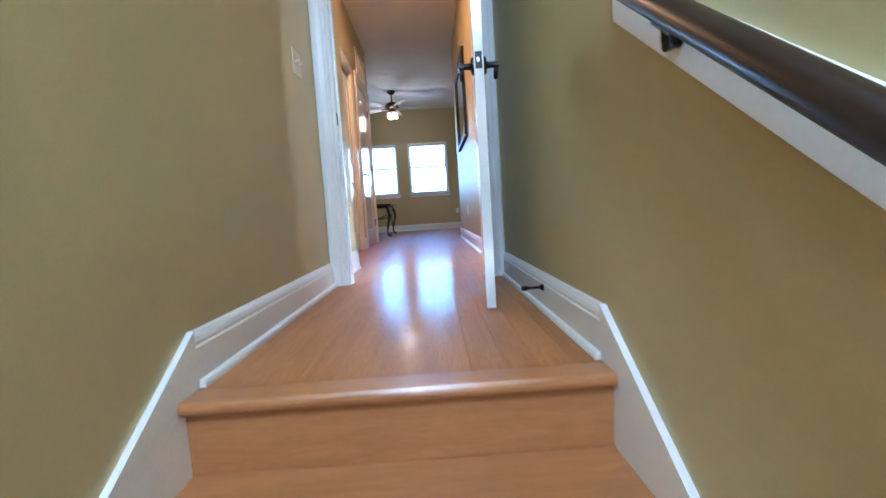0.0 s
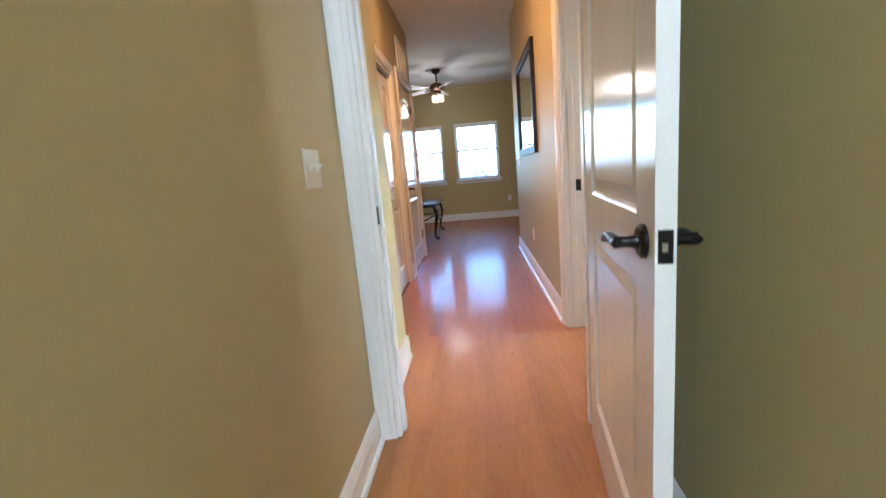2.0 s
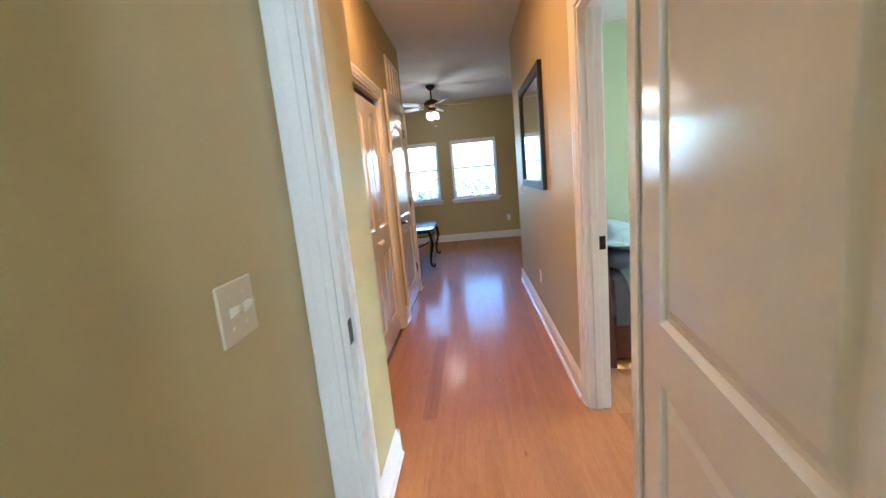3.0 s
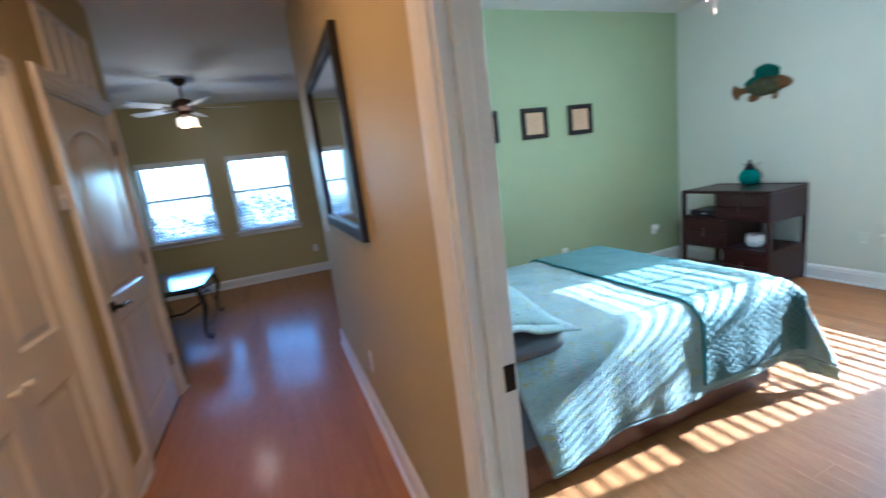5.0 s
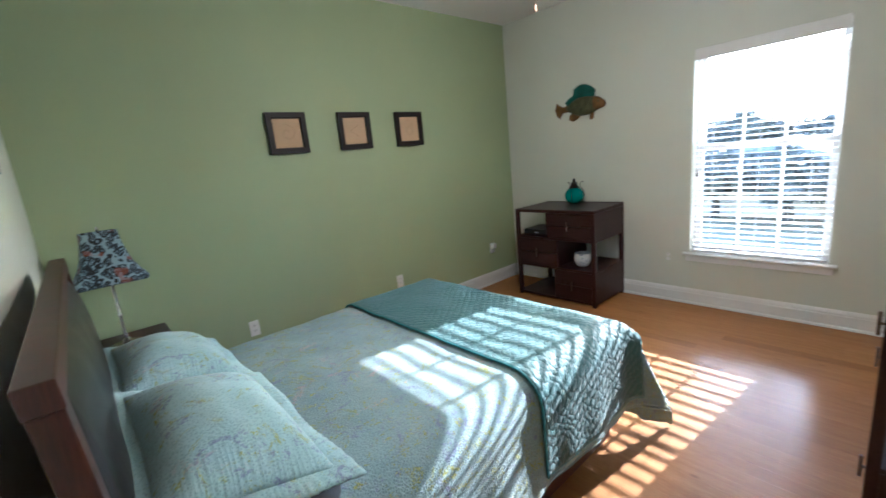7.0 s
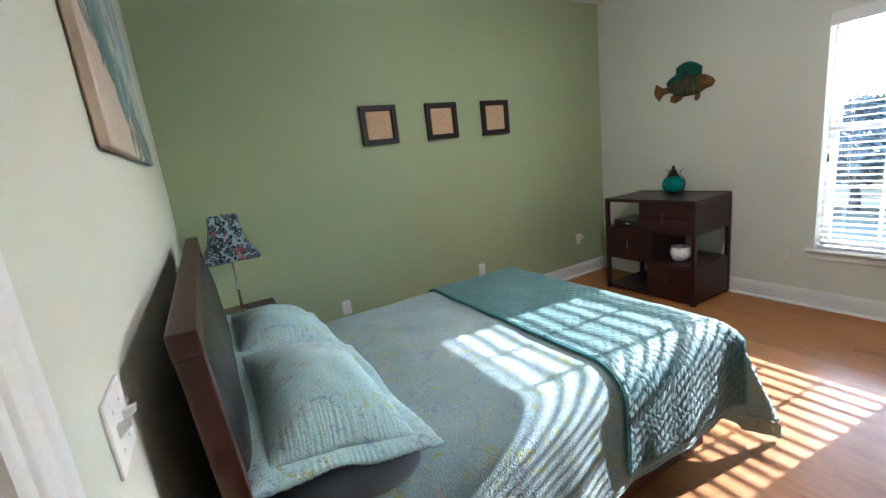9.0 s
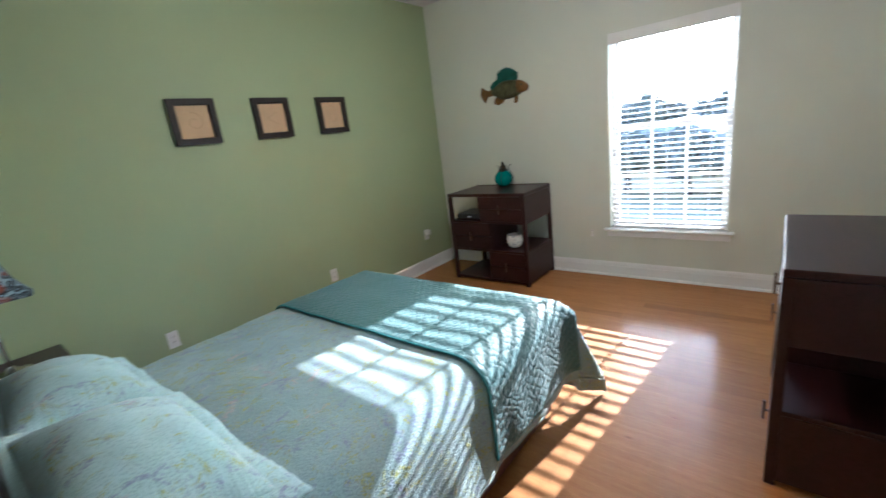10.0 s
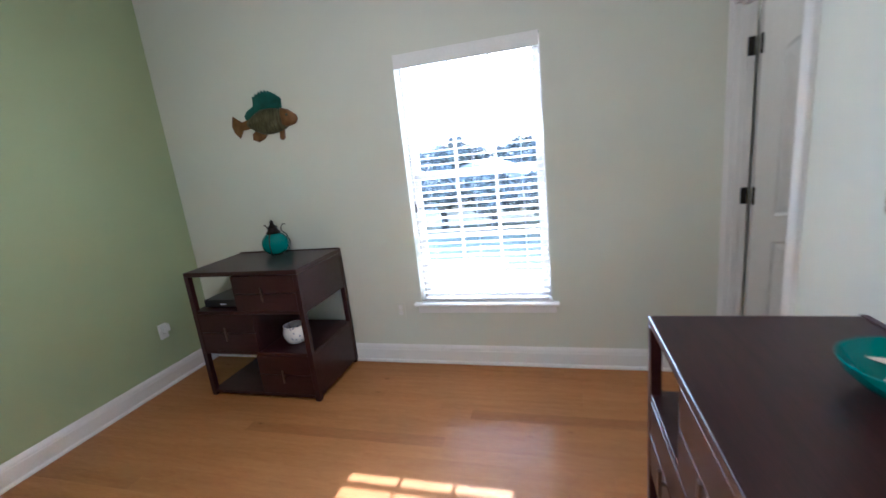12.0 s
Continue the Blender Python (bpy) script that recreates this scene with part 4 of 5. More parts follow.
PATTERN, pt, pb = shader("patterned lampshade cloth")
v = mapped(pt)
swirl = node(pt, "ShaderNodeTexNoise", Scale=16.0, Detail=2)
pt.links.new(v, swirl.inputs["Vector"])
warp = pt.nodes.new("ShaderNodeVectorMath")
warp.operation = "MULTIPLY_ADD"
warp.inputs[1].default_value = (0.05, 0.05, 0.05)
pt.links.new(swirl.outputs["Color"], warp.inputs[0])
pt.links.new(v, warp.inputs[2])
pv = node(pt, "ShaderNodeTexVoronoi", Scale=36.0, Randomness=1.0)
pv2 = node(pt, "ShaderNodeTexNoise", Scale=12.0, Detail=1)
for n in (pv, pv2):
    pt.links.new(warp.outputs[0], n.inputs["Vector"])
c = ramp(pt, pv.outputs["Distance"], [(0.08, (0.48, 0.56, 0.60)), (0.13, (0.02, 0.03, 0.05)), (0.24, (0.015, 0.02, 0.035)), (0.27, (0.34, 0.44, 0.50)), (0.32, (0.10, 0.17, 0.22)), (0.38, (0.010, 0.012, 0.018)), (0.56, (0.02, 0.028, 0.04)), (0.62, (0.26, 0.36, 0.42))])
c = mix(pt, ramp(pt, pv2.outputs["Fac"], [(0.62, (0, 0, 0)), (0.65, (1, 1, 1))]), c, mix(pt, 0.6, c, (0.26, 0.07, 0.04)))
pt.links.new(c, pb.inputs["Base Color"])
pb.inputs["Roughness"].default_value = 0.85
table_lamp = thing("table_lamp", "slim chrome table lamp with a patterned bell shade", "table lamp", pose(1.06, 6.38, 0.62))
part("base", turned([(0.075, 0), (0.075, 0.008), (0.03, 0.018), (0.012, 0.04)], 24), CHROME, table_lamp, "", True)
part("stem", turned([(0.009, 0.03), (0.009, 0.16), (0.013, 0.17), (0.009, 0.18), (0.009, 0.34), (0.013, 0.35), (0.009, 0.36), (0.009, 0.44)], 14), CHROME, table_lamp, "", True)


def bell(k, z):
    """A square bell with slightly scalloped sides."""
    out = []
    for i in range(48):
        a = 2 * math.pi * (i + 0.5) / 48
        c4 = max(abs(math.cos(a)), abs(math.sin(a)))
        r = k * (0.35 + 0.65 / c4) * 0.93
        out.append((r * math.cos(a), r * math.sin(a), z - (0.012 * (1 / c4 - 1) if z < 0.4 else 0)))
    return out


shade_loops = [bell(k, z) for k, z in ((0.185, 0.372), (0.162, 0.40), (0.132, 0.45), (0.110, 0.51), (0.096, 0.57), (0.089, 0.635))]
sh = part("shade", loft(shade_loops, caps=False), PATTERN, table_lamp, "bell shade in blue, brown and white print", "all")
sol = sh.modifiers.new("thickness", "SOLIDIFY")
sol.thickness = 0.003
part("finial", turned([(0.004, 0.60), (0.007, 0.645), (0.008, 0.655), (0.003, 0.665)], 10), CHROME, table_lamp, "", True)

# pictures
MAT = plain("tan picture mat", (0.58, 0.42, 0.25), 0.8, var=0.05, big=9, fine=200, relief=0.15)
INK = plain("brown ink line", (0.33, 0.22, 0.12), 0.8)


def frame_bars(ob, w, h, bar, depth, material, name="frame_bar"):
    """Four mitred bars in the xz plane, backed by the wall at y = 0 and standing out to -depth."""
    prof = [(0, 0), (0, depth), (bar * 0.85, depth), (bar, depth * 0.8), (bar, 0)]
    for p0, p1, a in (((-w / 2, 0, -h / 2), (w / 2, 0, -h / 2), (0, 0, 1)), ((w / 2, 0, h / 2), (-w / 2, 0, h / 2), (0, 0, -1)),
                      ((-w / 2, 0, h / 2), (-w / 2, 0, -h / 2), (1, 0, 0)), ((w / 2, 0, -h / 2), (w / 2, 0, h / 2), (-1, 0, 0))):
        bm = moulding(prof, p0, p1, a, (0, -1, 0), 1, -1)
        part(name, bm, material, ob)


for i, x in enumerate((2.290, 2.861, 3.426)):
    pic = thing("picture", "square black shadow-box frame with a tan shell sketch", "picture", pose(x, YN - 0.001, 1.748, 0, 0, 0), "framed shell sketches")
    frame_bars(pic, 0.296, 0.296, 0.042, 0.034, BLACKFRAME)
    part("mat", box((-0.11, -0.014, -0.11), (0.11, -0.004, 0.11)), MAT, pic, "tan mat with a faint shell drawing")
    pts = []
    for k in range(26):
        a = k * 0.33
        r = (0.012 + 0.0021 * k) if i != 1 else 0.055
        pts.append((r * math.cos(a) * (0.8 if i else 1), -0.0145, r * math.sin(a) * (1.0 if i < 2 else 1.3)))
    if i == 1:
        pts = [(-0.045 + 0.09 * abs(k - 8) / 8, -0.0145, -0.05 + 0.1 * k / 16) for k in range(17)]
    part("drawing", tube(pts, 0.0011, 5), INK, pic)

# canvas over the bed
CANVAS, ct, cb = shader("seashore painting")
v = mapped(ct)
wv = node(ct, "ShaderNodeTexNoise", Scale=4.2, Detail=8, Roughness=0.68, Distortion=0.9)
ct.links.new(v, wv.inputs["Vector"])
mth = node(ct, "ShaderNodeMath")
mth.operation = "MULTIPLY_ADD"
mth.inputs[1].default_value = 0.95
ct.links.new(wv.outputs["Fac"], mth.inputs[0])
sxz = node(ct, "ShaderNodeVectorMath")
sxz.operation = "DOT_PRODUCT"
sxz.inputs[1].default_value = (0.42, 0.0, 0.62)
ct.links.new(v, sxz.inputs[0])
shift = node(ct, "ShaderNodeMath")
shift.inputs[1].default_value = 0.12
ct.links.new(sxz.outputs["Value"], shift.inputs[0])
ct.links.new(shift.outputs[0], mth.inputs[2])
c = ramp(ct, mth.outputs[0], [(0.05, (0.50, 0.40, 0.32)), (0.34, (0.60, 0.51, 0.43)), (0.42, (0.07, 0.12, 0.13)), (0.55, (0.16, 0.27, 0.29)), (0.68, (0.55, 0.56, 0.52)), (0.8, (0.22, 0.36, 0.42)), (1.0, (0.45, 0.50, 0.50))])
ct.links.new(c, cb.inputs["Base Color"])
cb.inputs["Roughness"].default_value = 0.6
canvas = thing("painting", "unframed canvas of a seashore over the bed", "painting", pose(XW + 0.001, 5.20, 1.95, 0, 0, 90))
part("canvas", box((-0.495, -0.030, -0.40), (0.495, -0.004, 0.40), 0.004), CANVAS, canvas)
part("stretcher", box((-0.485, -0.0038, -0.39), (0.485, 0, 0.39), 0.001), wood("pine stretcher", (0.4, 0.26, 0.13), (0.55, 0.38, 0.2), 0.6), canvas, "pine stretcher at the back")

# fish ornament
FISHGREEN = plain("green patinated tin", (0.02, 0.11, 0.095), 0.4, 0.5, var=0.35, big=14, fine=90, relief=0.3)
FISHORANGE = plain("orange painted tin", (0.17, 0.088, 0.028), 0.4, 0.4, var=0.35, big=16, fine=90, relief=0.3)
FISHBODY = plain("striped olive tin", (0.085, 0.085, 0.045), 0.4, 0.4, var=0.6, big=26, fine=120, relief=0.4, stretch=(3, 1, 0.7))


def leaf_plate(bm, outline, depth, dome, index):
    """A thin embossed plate from an outline in the xz plane; its middle stands out."""
    cx = sum(p[0] for p in outline) / len(outline)
    cz = sum(p[1] for p in outline) / len(outline)
    loops = []
    for k, y in ((1.0, 0.0), (1.0, -depth), (0.85, -depth - dome * 0.55), (0.55, -depth - dome * 0.9), (0.2, -depth - dome)):
        loops.append([(cx + (x - cx) * k, y, cz + (z - cz) * k) for x, z in outline])
    before = len(bm.faces)
    loft(loops, bm)
    bm.faces.ensure_lookup_table()
    for f in bm.faces[before:]:
        f.material_index = index
    return bm


def ellipse(cx, cz, rx, rz, n=22, a0=0.0):
    return [(cx + rx * math.cos(2 * math.pi * k / n + a0), cz + rz * math.sin(2 * math.pi * k / n + a0)) for k in range(n)]


bm = bmesh.new()
dorsal = [(-0.15, 0.0), (-0.17, 0.055), (-0.14, 0.085), (-0.09, 0.075)]
for k in range(9):
    a = k / 8
    x = -0.08 + 0.20 * a
    top = 0.10 + 0.10 * math.sin(math.pi * (0.25 + 0.6 * a))
    dorsal += [(x, top), (x + 0.014, top - 0.016)]
dorsal += [(0.125, 0.06), (0.0, 0.03)]
leaf_plate(bm, dorsal, 0.006, 0.004, 0)
leaf_plate(bm, [(-0.13, 0.03), (-0.2, 0.02), (-0.265, 0.065), (-0.285, 0.0), (-0.27, -0.045), (-0.235, -0.085), (-0.2, -0.035), (-0.13, -0.03)], 0.006, 0.004, 1)
leaf_plate(bm, [(-0.09, -0.04), (-0.13, -0.065), (-0.135, -0.105), (-0.09, -0.125), (-0.04, -0.105), (0.0, -0.06)], 0.006, 0.004, 1)
leaf_plate(bm, [(0.085, -0.06), (0.075, -0.12), (0.095, -0.13), (0.115, -0.115), (0.125, -0.05)], 0.006, 0.004, 1)
leaf_plate(bm, [(x, z * (1.0 if x > -0.05 else max(0.42, 1 + (x + 0.05) * 4))) for x, z in ellipse(0.015, 0.0, 0.175, 0.082, 30)], 0.012, 0.022, 2)
leaf_plate(bm, [(0.12, 0.075), (0.17, 0.06), (0.225, 0.02), (0.235, -0.005), (0.215, -0.035), (0.15, -0.05), (0.115, -0.04), (0.105, 0.02)], 0.016, 0.02, 1)
leaf_plate(bm, ellipse(0.055, -0.022, 0.035, 0.028, 14), 0.034, 0.004, 2)
leaf_plate(bm, ellipse(0.175, 0.022, 0.010, 0.010, 10), 0.034, 0.004, 2)
fish = part("fish_ornament", bm, [FISHGREEN, FISHORANGE, FISHBODY], None, "", 50)
fish.matrix_world = pose(XE - 0.002, 5.777, 1.815, 0, 0, -90) @ Matrix.Scale(1.05, 4)
tagged(fish, "painted tin fish wall ornament in green and orange", "wall ornament")

# mirror with a woven frame over the dresser
SEAGRASS, st, sb = shader("woven seagrass")
v = mapped(st)
w1 = node(st, "ShaderNodeTexNoise", Scale=60.0, Detail=4, Roughness=0.7)
st.links.new(v, w1.inputs["Vector"])
st.links.new(ramp(st, w1.outputs["Fac"], [(0.3, (0.20, 0.12, 0.06)), (0.7, (0.46, 0.33, 0.20))]), sb.inputs["Base Color"])
sb.inputs["Roughness"].default_value = 0.8
bump(st, sb, w1.outputs["Fac"], 0.4, 0.003)
mirror = thing("wall_mirror", "rectangular mirror in a wide woven seagrass frame", "mirror", pose(3.175, YS + 0.001, 1.633, 0, 0, 180))
MW, MH, MB = 0.845, 0.91, 0.140
MD = 0.036
LIP = plain("dark bound edge", (0.05, 0.03, 0.018), 0.8, var=0.2, big=40)
part("backing", box((-MW / 2 + 0.01, -0.012, -MH / 2 + 0.01), (MW / 2 - 0.01, 0, MH / 2 - 0.01), 0.002), LIP, mirror)
part("glass", box((-MW / 2 + MB - 0.004, -0.0185, -MH / 2 + MB - 0.004), (MW / 2 - MB + 0.004, -0.0125, MH / 2 - MB + 0.004)), MIRROR, mirror, "clear mirror glass")
for a0, a1, fixed, along in ((-MW / 2, MW / 2, -MH / 2, 0), (-MW / 2, MW / 2, MH / 2 - MB, 0), (-MH / 2 + MB, MH / 2 - MB, -MW / 2, 1), (-MH / 2 + MB, MH / 2 - MB, MW / 2 - MB, 1)):
    lo, hi = (a0 + 0.006, -MD, fixed + 0.006), (a1 - 0.006, -0.0125, fixed + MB - 0.006)
    if along:
        lo, hi = (fixed + 0.006, -MD, a0 - 0.006), (fixed + MB - 0.006, -0.0125, a1 + 0.006)
    bm = box(lo, hi, 0.004)
    rows_n = 11
    n = int((a1 - a0) / 0.021)
    for r in range(rows_n):
        q = fixed + 0.010 + (MB - 0.020) * (r + 0.5) / rows_n
        sg = 1 if r % 2 else -1
        for k in range(n + 1):
            s = a0 + 0.004 + (a1 - a0 - 0.008) * k / n + random.uniform(-0.002, 0.002)
            reach = random.uniform(0.011, 0.015)
            pts = []
            for f, lift in ((-1, -0.003), (-0.4, 0.0035), (0.4, 0.0035), (1, -0.003)):
                a = min(max(s + reach * f, a0 + 0.003), a1 - 0.003)
                q2 = q + sg * 0.0055 * f
                y = -MD - 0.001 - lift
                pts.append((a, y, q2) if not along else (q2, y, a))
            tube(pts, [0.003, 0.0052, 0.0052, 0.003], 5, bm)
    # strands wound round the outer and inner edges
    for q, side in ((fixed + 0.004, 1), (fixed + MB - 0.004, -1)):
        for r in range(5):
            y = -MD + 0.002 + r * 0.0075
            ps = []
            for k in range(n * 2 + 1):
                s = a0 + 0.003 + (a1 - a0 - 0.006) * k / (n * 2)
                q2 = q + side * 0.0016 * math.sin(k * 1.6 + r * 2.1)
                ps.append((s, y, q2) if not along else (q2, y, s))
            tube(ps, 0.0042, 5, bm)
    part("woven_frame", bm, SEAGRASS, mirror, "braided seagrass band", "all")

# small things on and in the cabinets
TEALGLASS = glassy("teal glass", (0.02, 0.42, 0.40), 0.08, 0.55)
POT, pt2, pb2 = shader("blue and white glazed pot")
v = mapped(pt2)
pn = node(pt2, "ShaderNodeTexVoronoi", Scale=42.0)
pt2.links.new(v, pn.inputs["Vector"])
pt2.links.new(ramp(pt2, pn.outputs["Distance"], [(0.22, (0.24, 0.30, 0.42)), (0.34, (0.72, 0.73, 0.72))]), pb2.inputs["Base Color"])
pb2.inputs["Roughness"].default_value = 0.15
ornament = thing("glass_lantern", "round teal glass lantern with a dark metal lid", "lantern", pose(4.74, 5.815, 0.8885))
part("globe", turned([(0.03, 0.004), (0.062, 0.015), (0.086, 0.045), (0.094, 0.08), (0.086, 0.115), (0.062, 0.145), (0.038, 0.158)], 28), TEALGLASS, ornament, "teal glass globe", True)
part("foot", turned([(0.045, 0), (0.045, 0.006), (0.03, 0.01)], 20), BLACK, ornament)
part("lid", turned([(0.046, 0.152), (0.050, 0.163), (0.034, 0.178), (0.030, 0.196), (0.036, 0.202), (0.016, 0.214), (0.012, 0.228), (0.015, 0.236), (0.003, 0.250)], 20), BLACK, ornament, "dark metal lid", True)
for a in (0, 120, 240):
    ca, sa = math.cos(radians(a + 75)), math.sin(radians(a + 75))
    pts = [(r * ca, r * sa, z) for r, z in ((0.06, 0.0), (0.085, 0.018), (0.102, 0.08), (0.085, 0.135), (0.055, 0.165), (0.058, 0.192), (0.074, 0.212), (0.090, 0.206))]
    part("strap", tube(pts, 0.0035, 8), BLACK, ornament, "", True)
pot = thing("planter_pot", "small blue and white glazed pot on an open shelf", "pot", pose(4.47, 5.585, 0.3355))
part("bowl", turned([(0.045, 0), (0.06, 0.01), (0.078, 0.05), (0.080, 0.085), (0.070, 0.115), (0.073, 0.125), (0.066, 0.125), (0.062, 0.112), (0.070, 0.085), (0.066, 0.05), (0.045, 0.015)], 28), POT, pot, "", True)
player = thing("media_player", "flat black media box on the open shelf", "media box", pose(4.54, 6.03, 0.6205, 0, 0, -90))
part("case", box((-0.15, -0.17, 0.004), (0.15, 0.12, 0.055), 0.004), DARK, player)
part("display", box((-0.02, -0.1715, 0.022), (0.03, -0.1702, 0.03)), PLASTIC, player)
for x in (-0.11, 0.11):
    for y in (-0.09, 0.09):
        part("foot", turned([(0.01, 0), (0.01, 0.005)], 8), DARK, player).location = (x, y, 0)
bowl = thing("glass_bowl", "shallow teal glass bowl on the dark cabinet", "bowl", pose(3.185, 3.155, 0.8885) @ Matrix.Scale(0.84, 4))
part("bowl", turned([(0.05, 0), (0.07, 0.003), (0.105, 0.022), (0.14, 0.058), (0.152, 0.086), (0.149, 0.088), (0.135, 0.062), (0.10, 0.028), (0.065, 0.010)], 40), TEALGLASS, bowl, "", True)
SHELL = plain("bleached starfish", (0.80, 0.77, 0.70), 0.8, var=0.1, big=30, fine=220, relief=0.5, dist=0.002)
star = thing("starfish", "bleached starfish resting in the teal bowl", "starfish", pose(3.20, 3.135, 0.94, -12, 10, 32) @ Matrix.Scale(0.8, 4))
for k in range(5):
    a = 2 * math.pi * k / 5
    pts = [(0, 0, 0.0), (0.03 * math.cos(a), 0.03 * math.sin(a), 0.004), (0.075 * math.cos(a), 0.075 * math.sin(a), 0.003), (0.115 * math.cos(a + 0.06), 0.115 * math.sin(a + 0.06), 0.008)]
    part("arm", tube(pts, [0.013, 0.015, 0.010, 0.003], 10, None, 0.7), SHELL, star, "", "all")
shell = thing("seashell", "small coral-coloured shell in the teal bowl", "seashell", pose(3.15, 3.18, 0.915))
part("shell_body", turned([(0.006, 0), (0.024, 0.006), (0.03, 0.016), (0.02, 0.028), (0.006, 0.036)], 14), plain("coral shell", (0.58, 0.30, 0.20), 0.5, var=0.2, big=60), shell, "", True)

# ceiling fans
BLADE = wood("pale fan blade", (0.36, 0.20, 0.13), (0.50, 0.30, 0.20), 0.35, (2, 14, 14), 0.2)
BLADEWHITE = plain("white fan blade", (0.70, 0.68, 0.66), 0.4)
BRONZE = plain("antique bronze", (0.10, 0.06, 0.04), 0.4, 0.8, var=0.2, big=15)
SHADEGLOW = glow("lit frosted glass shade", (1.0, 0.60, 0.28), 0.10)


def ceiling_fan(m, label, blade_mat, turn, rod, shades):
    """A five-blade fan hanging from z = 0."""
    ob = thing("ceiling_fan", label, "ceiling fan", m)
    part("canopy", turned([(0.075, 0), (0.075, -0.02), (0.045, -0.06), (0.02, -0.07)], 24), BRONZE, ob, "", True)
    part("downrod", turned([(0.013, -0.06), (0.013, -rod)], 12), BRONZE, ob)
    part("motor", turned([(0.03, -rod + 0.02), (0.09, -rod), (0.125, -rod - 0.035), (0.13, -rod - 0.075), (0.10, -rod - 0.11), (0.06, -rod - 0.12), (0.06, -rod - 0.155), (0.045, -rod - 0.165)], 28), BRONZE, ob, "", True)
    for k in range(5):
        a = turn + 72 * k
        mb = pose(0, 0, -rod - 0.085, 0, 0, a) @ pose(0, 0, 0, 11)
        out = [(0.20, -0.05), (0.30, -0.062), (0.56, -0.068), (0.62, -0.05), (0.64, 0.0), (0.62, 0.05), (0.56, 0.068), (0.30, 0.062), (0.20, 0.05)]
        part("blade", prism(out, -0.003, 0.003), blade_mat, ob).matrix_basis = mb
        part("blade_arm", prism([(0.09, -0.018), (0.17, -0.012), (0.25, -0.03), (0.25, 0.03), (0.17, 0.012), (0.09, 0.018)], -0.009, -0.004), BRONZE, ob).matrix_basis = mb
    for k in range(shades):
        a = radians(turn + 20 + 360 * k / shades)
        ca, sa = math.cos(a), math.sin(a)
        zc = -rod - 0.165
        part("light_arm", tube([(0.03 * ca, 0.03 * sa, zc + 0.02), (0.07 * ca, 0.07 * sa, zc + 0.01), (0.085 * ca, 0.085 * sa, zc - 0.02)], 0.009, 8), BRONZE, ob)
        sh = part("light_shade", turned([(0.022, 0), (0.03, -0.015), (0.046, -0.05), (0.058, -0.085), (0.052, -0.083), (0.025, -0.02)], 18), SHADEGLOW, ob, "lit frosted tulip shade", True)
        sh.matrix_basis = pose(0.085 * ca, 0.085 * sa, zc - 0.02) @ Matrix.Rotation(radians(25), 4, Vector((-sa, ca, 0)))
    for dx in (-0.03, 0.035):
        bm = tube([(dx, 0.02, -rod - 0.16), (dx, 0.02, -rod - 0.34 - dx)], 0.0012, 5)
        tube([(dx, 0.02, -rod - 0.34 - dx), (dx, 0.02, -rod - 0.37 - dx)], [0.003, 0.005], 8, bm)
        part("pull_chain", bm, BRONZE, ob)
    return ob


ceiling_fan(pose(2.83, 4.84, ZB), "bedroom ceiling fan with pale blades and lit shades", BLADE, 14, 0.285, 4)
ceiling_fan(pose(-0.38, 8.70, ZC), "ceiling fan with white blades and lit tulip shades", BLADEWHITE, 8, 0.225, 4)
# added fill light inside the closet, unseen, warms and lifts the open door
bulb("closet_fill", (4.70, 1.9, 2.55), 0.6, (1.0, 0.76, 0.52), 0.06)
bulb("fan_bulb", (2.83, 4.84, ZB - 0.60), 3.1, (1.0, 0.76, 0.50), 0.09)
bulb("far_fan_bulb", (-0.38, 8.70, ZC - 0.58), 0.7, (1.0, 0.70, 0.41), 0.15)

# ---- hall things ----
hall_mirror = thing("hall_mirror", "large black-framed mirror on the hall wall", "mirror", pose(0.689, 5.455, 1.61, 0, 0, -90))
frame_bars(hall_mirror, 1.165, 0.90, 0.065, 0.03, BLACKFRAME)
part("glass", box((-0.525, -0.012, -0.39), (0.525, -0.004, 0.39)), MIRROR, hall_mirror, "clear mirror glass")

IRON = plain("black wrought iron", (0.012, 0.011, 0.011), 0.45, 0.6, var=0.2, big=20)
STONE = plain("polished dark stone top", (0.06, 0.065, 0.07), 0.08, var=0.4, big=12, fine=60, relief=0.0)
tb = thing("coffee_table", "wrought iron table with a polished dark stone top", "table", pose(-0.79, 8.335, 0) @ Matrix.Diagonal((1, 1, 1.2, 1)))
w2, l2 = 0.33, 0.615
part("tabletop", prism([(-w2 + 0.08, -l2), (w2 - 0.08, -l2), (w2, -l2 + 0.08), (w2, l2 - 0.08), (w2 - 0.08, l2), (-w2 + 0.08, l2), (-w2, l2 - 0.08), (-w2, -l2 + 0.08)], 0.465, 0.49), STONE, tb)
part("apron", box((-w2 + 0.06, -l2 + 0.06, 0.44), (w2 - 0.06, l2 - 0.06, 0.465), 0.003), IRON, tb)
for sx in (-1, 1):
    for sy in (-1, 1):
        x, y = sx * (w2 - 0.07), sy * (l2 - 0.09)
        pts = [(x, y, 0.45), (x + sx * 0.03, y + sy * 0.02, 0.38), (x + sx * 0.045, y + sy * 0.025, 0.30), (x + sx * 0.01, y, 0.18), (x - sx * 0.01, y, 0.09), (x + sx * 0.005, y, 0.03), (x + sx * 0.045, y + sy * 0.01, 0.012), (x + sx * 0.055, y + sy * 0.01, 0.04), (x + sx * 0.03, y, 0.05)]
        part("leg", tube(pts, [0.02, 0.024, 0.022, 0.016, 0.014, 0.014, 0.012, 0.010, 0.008], 10), IRON, tb, "", True)
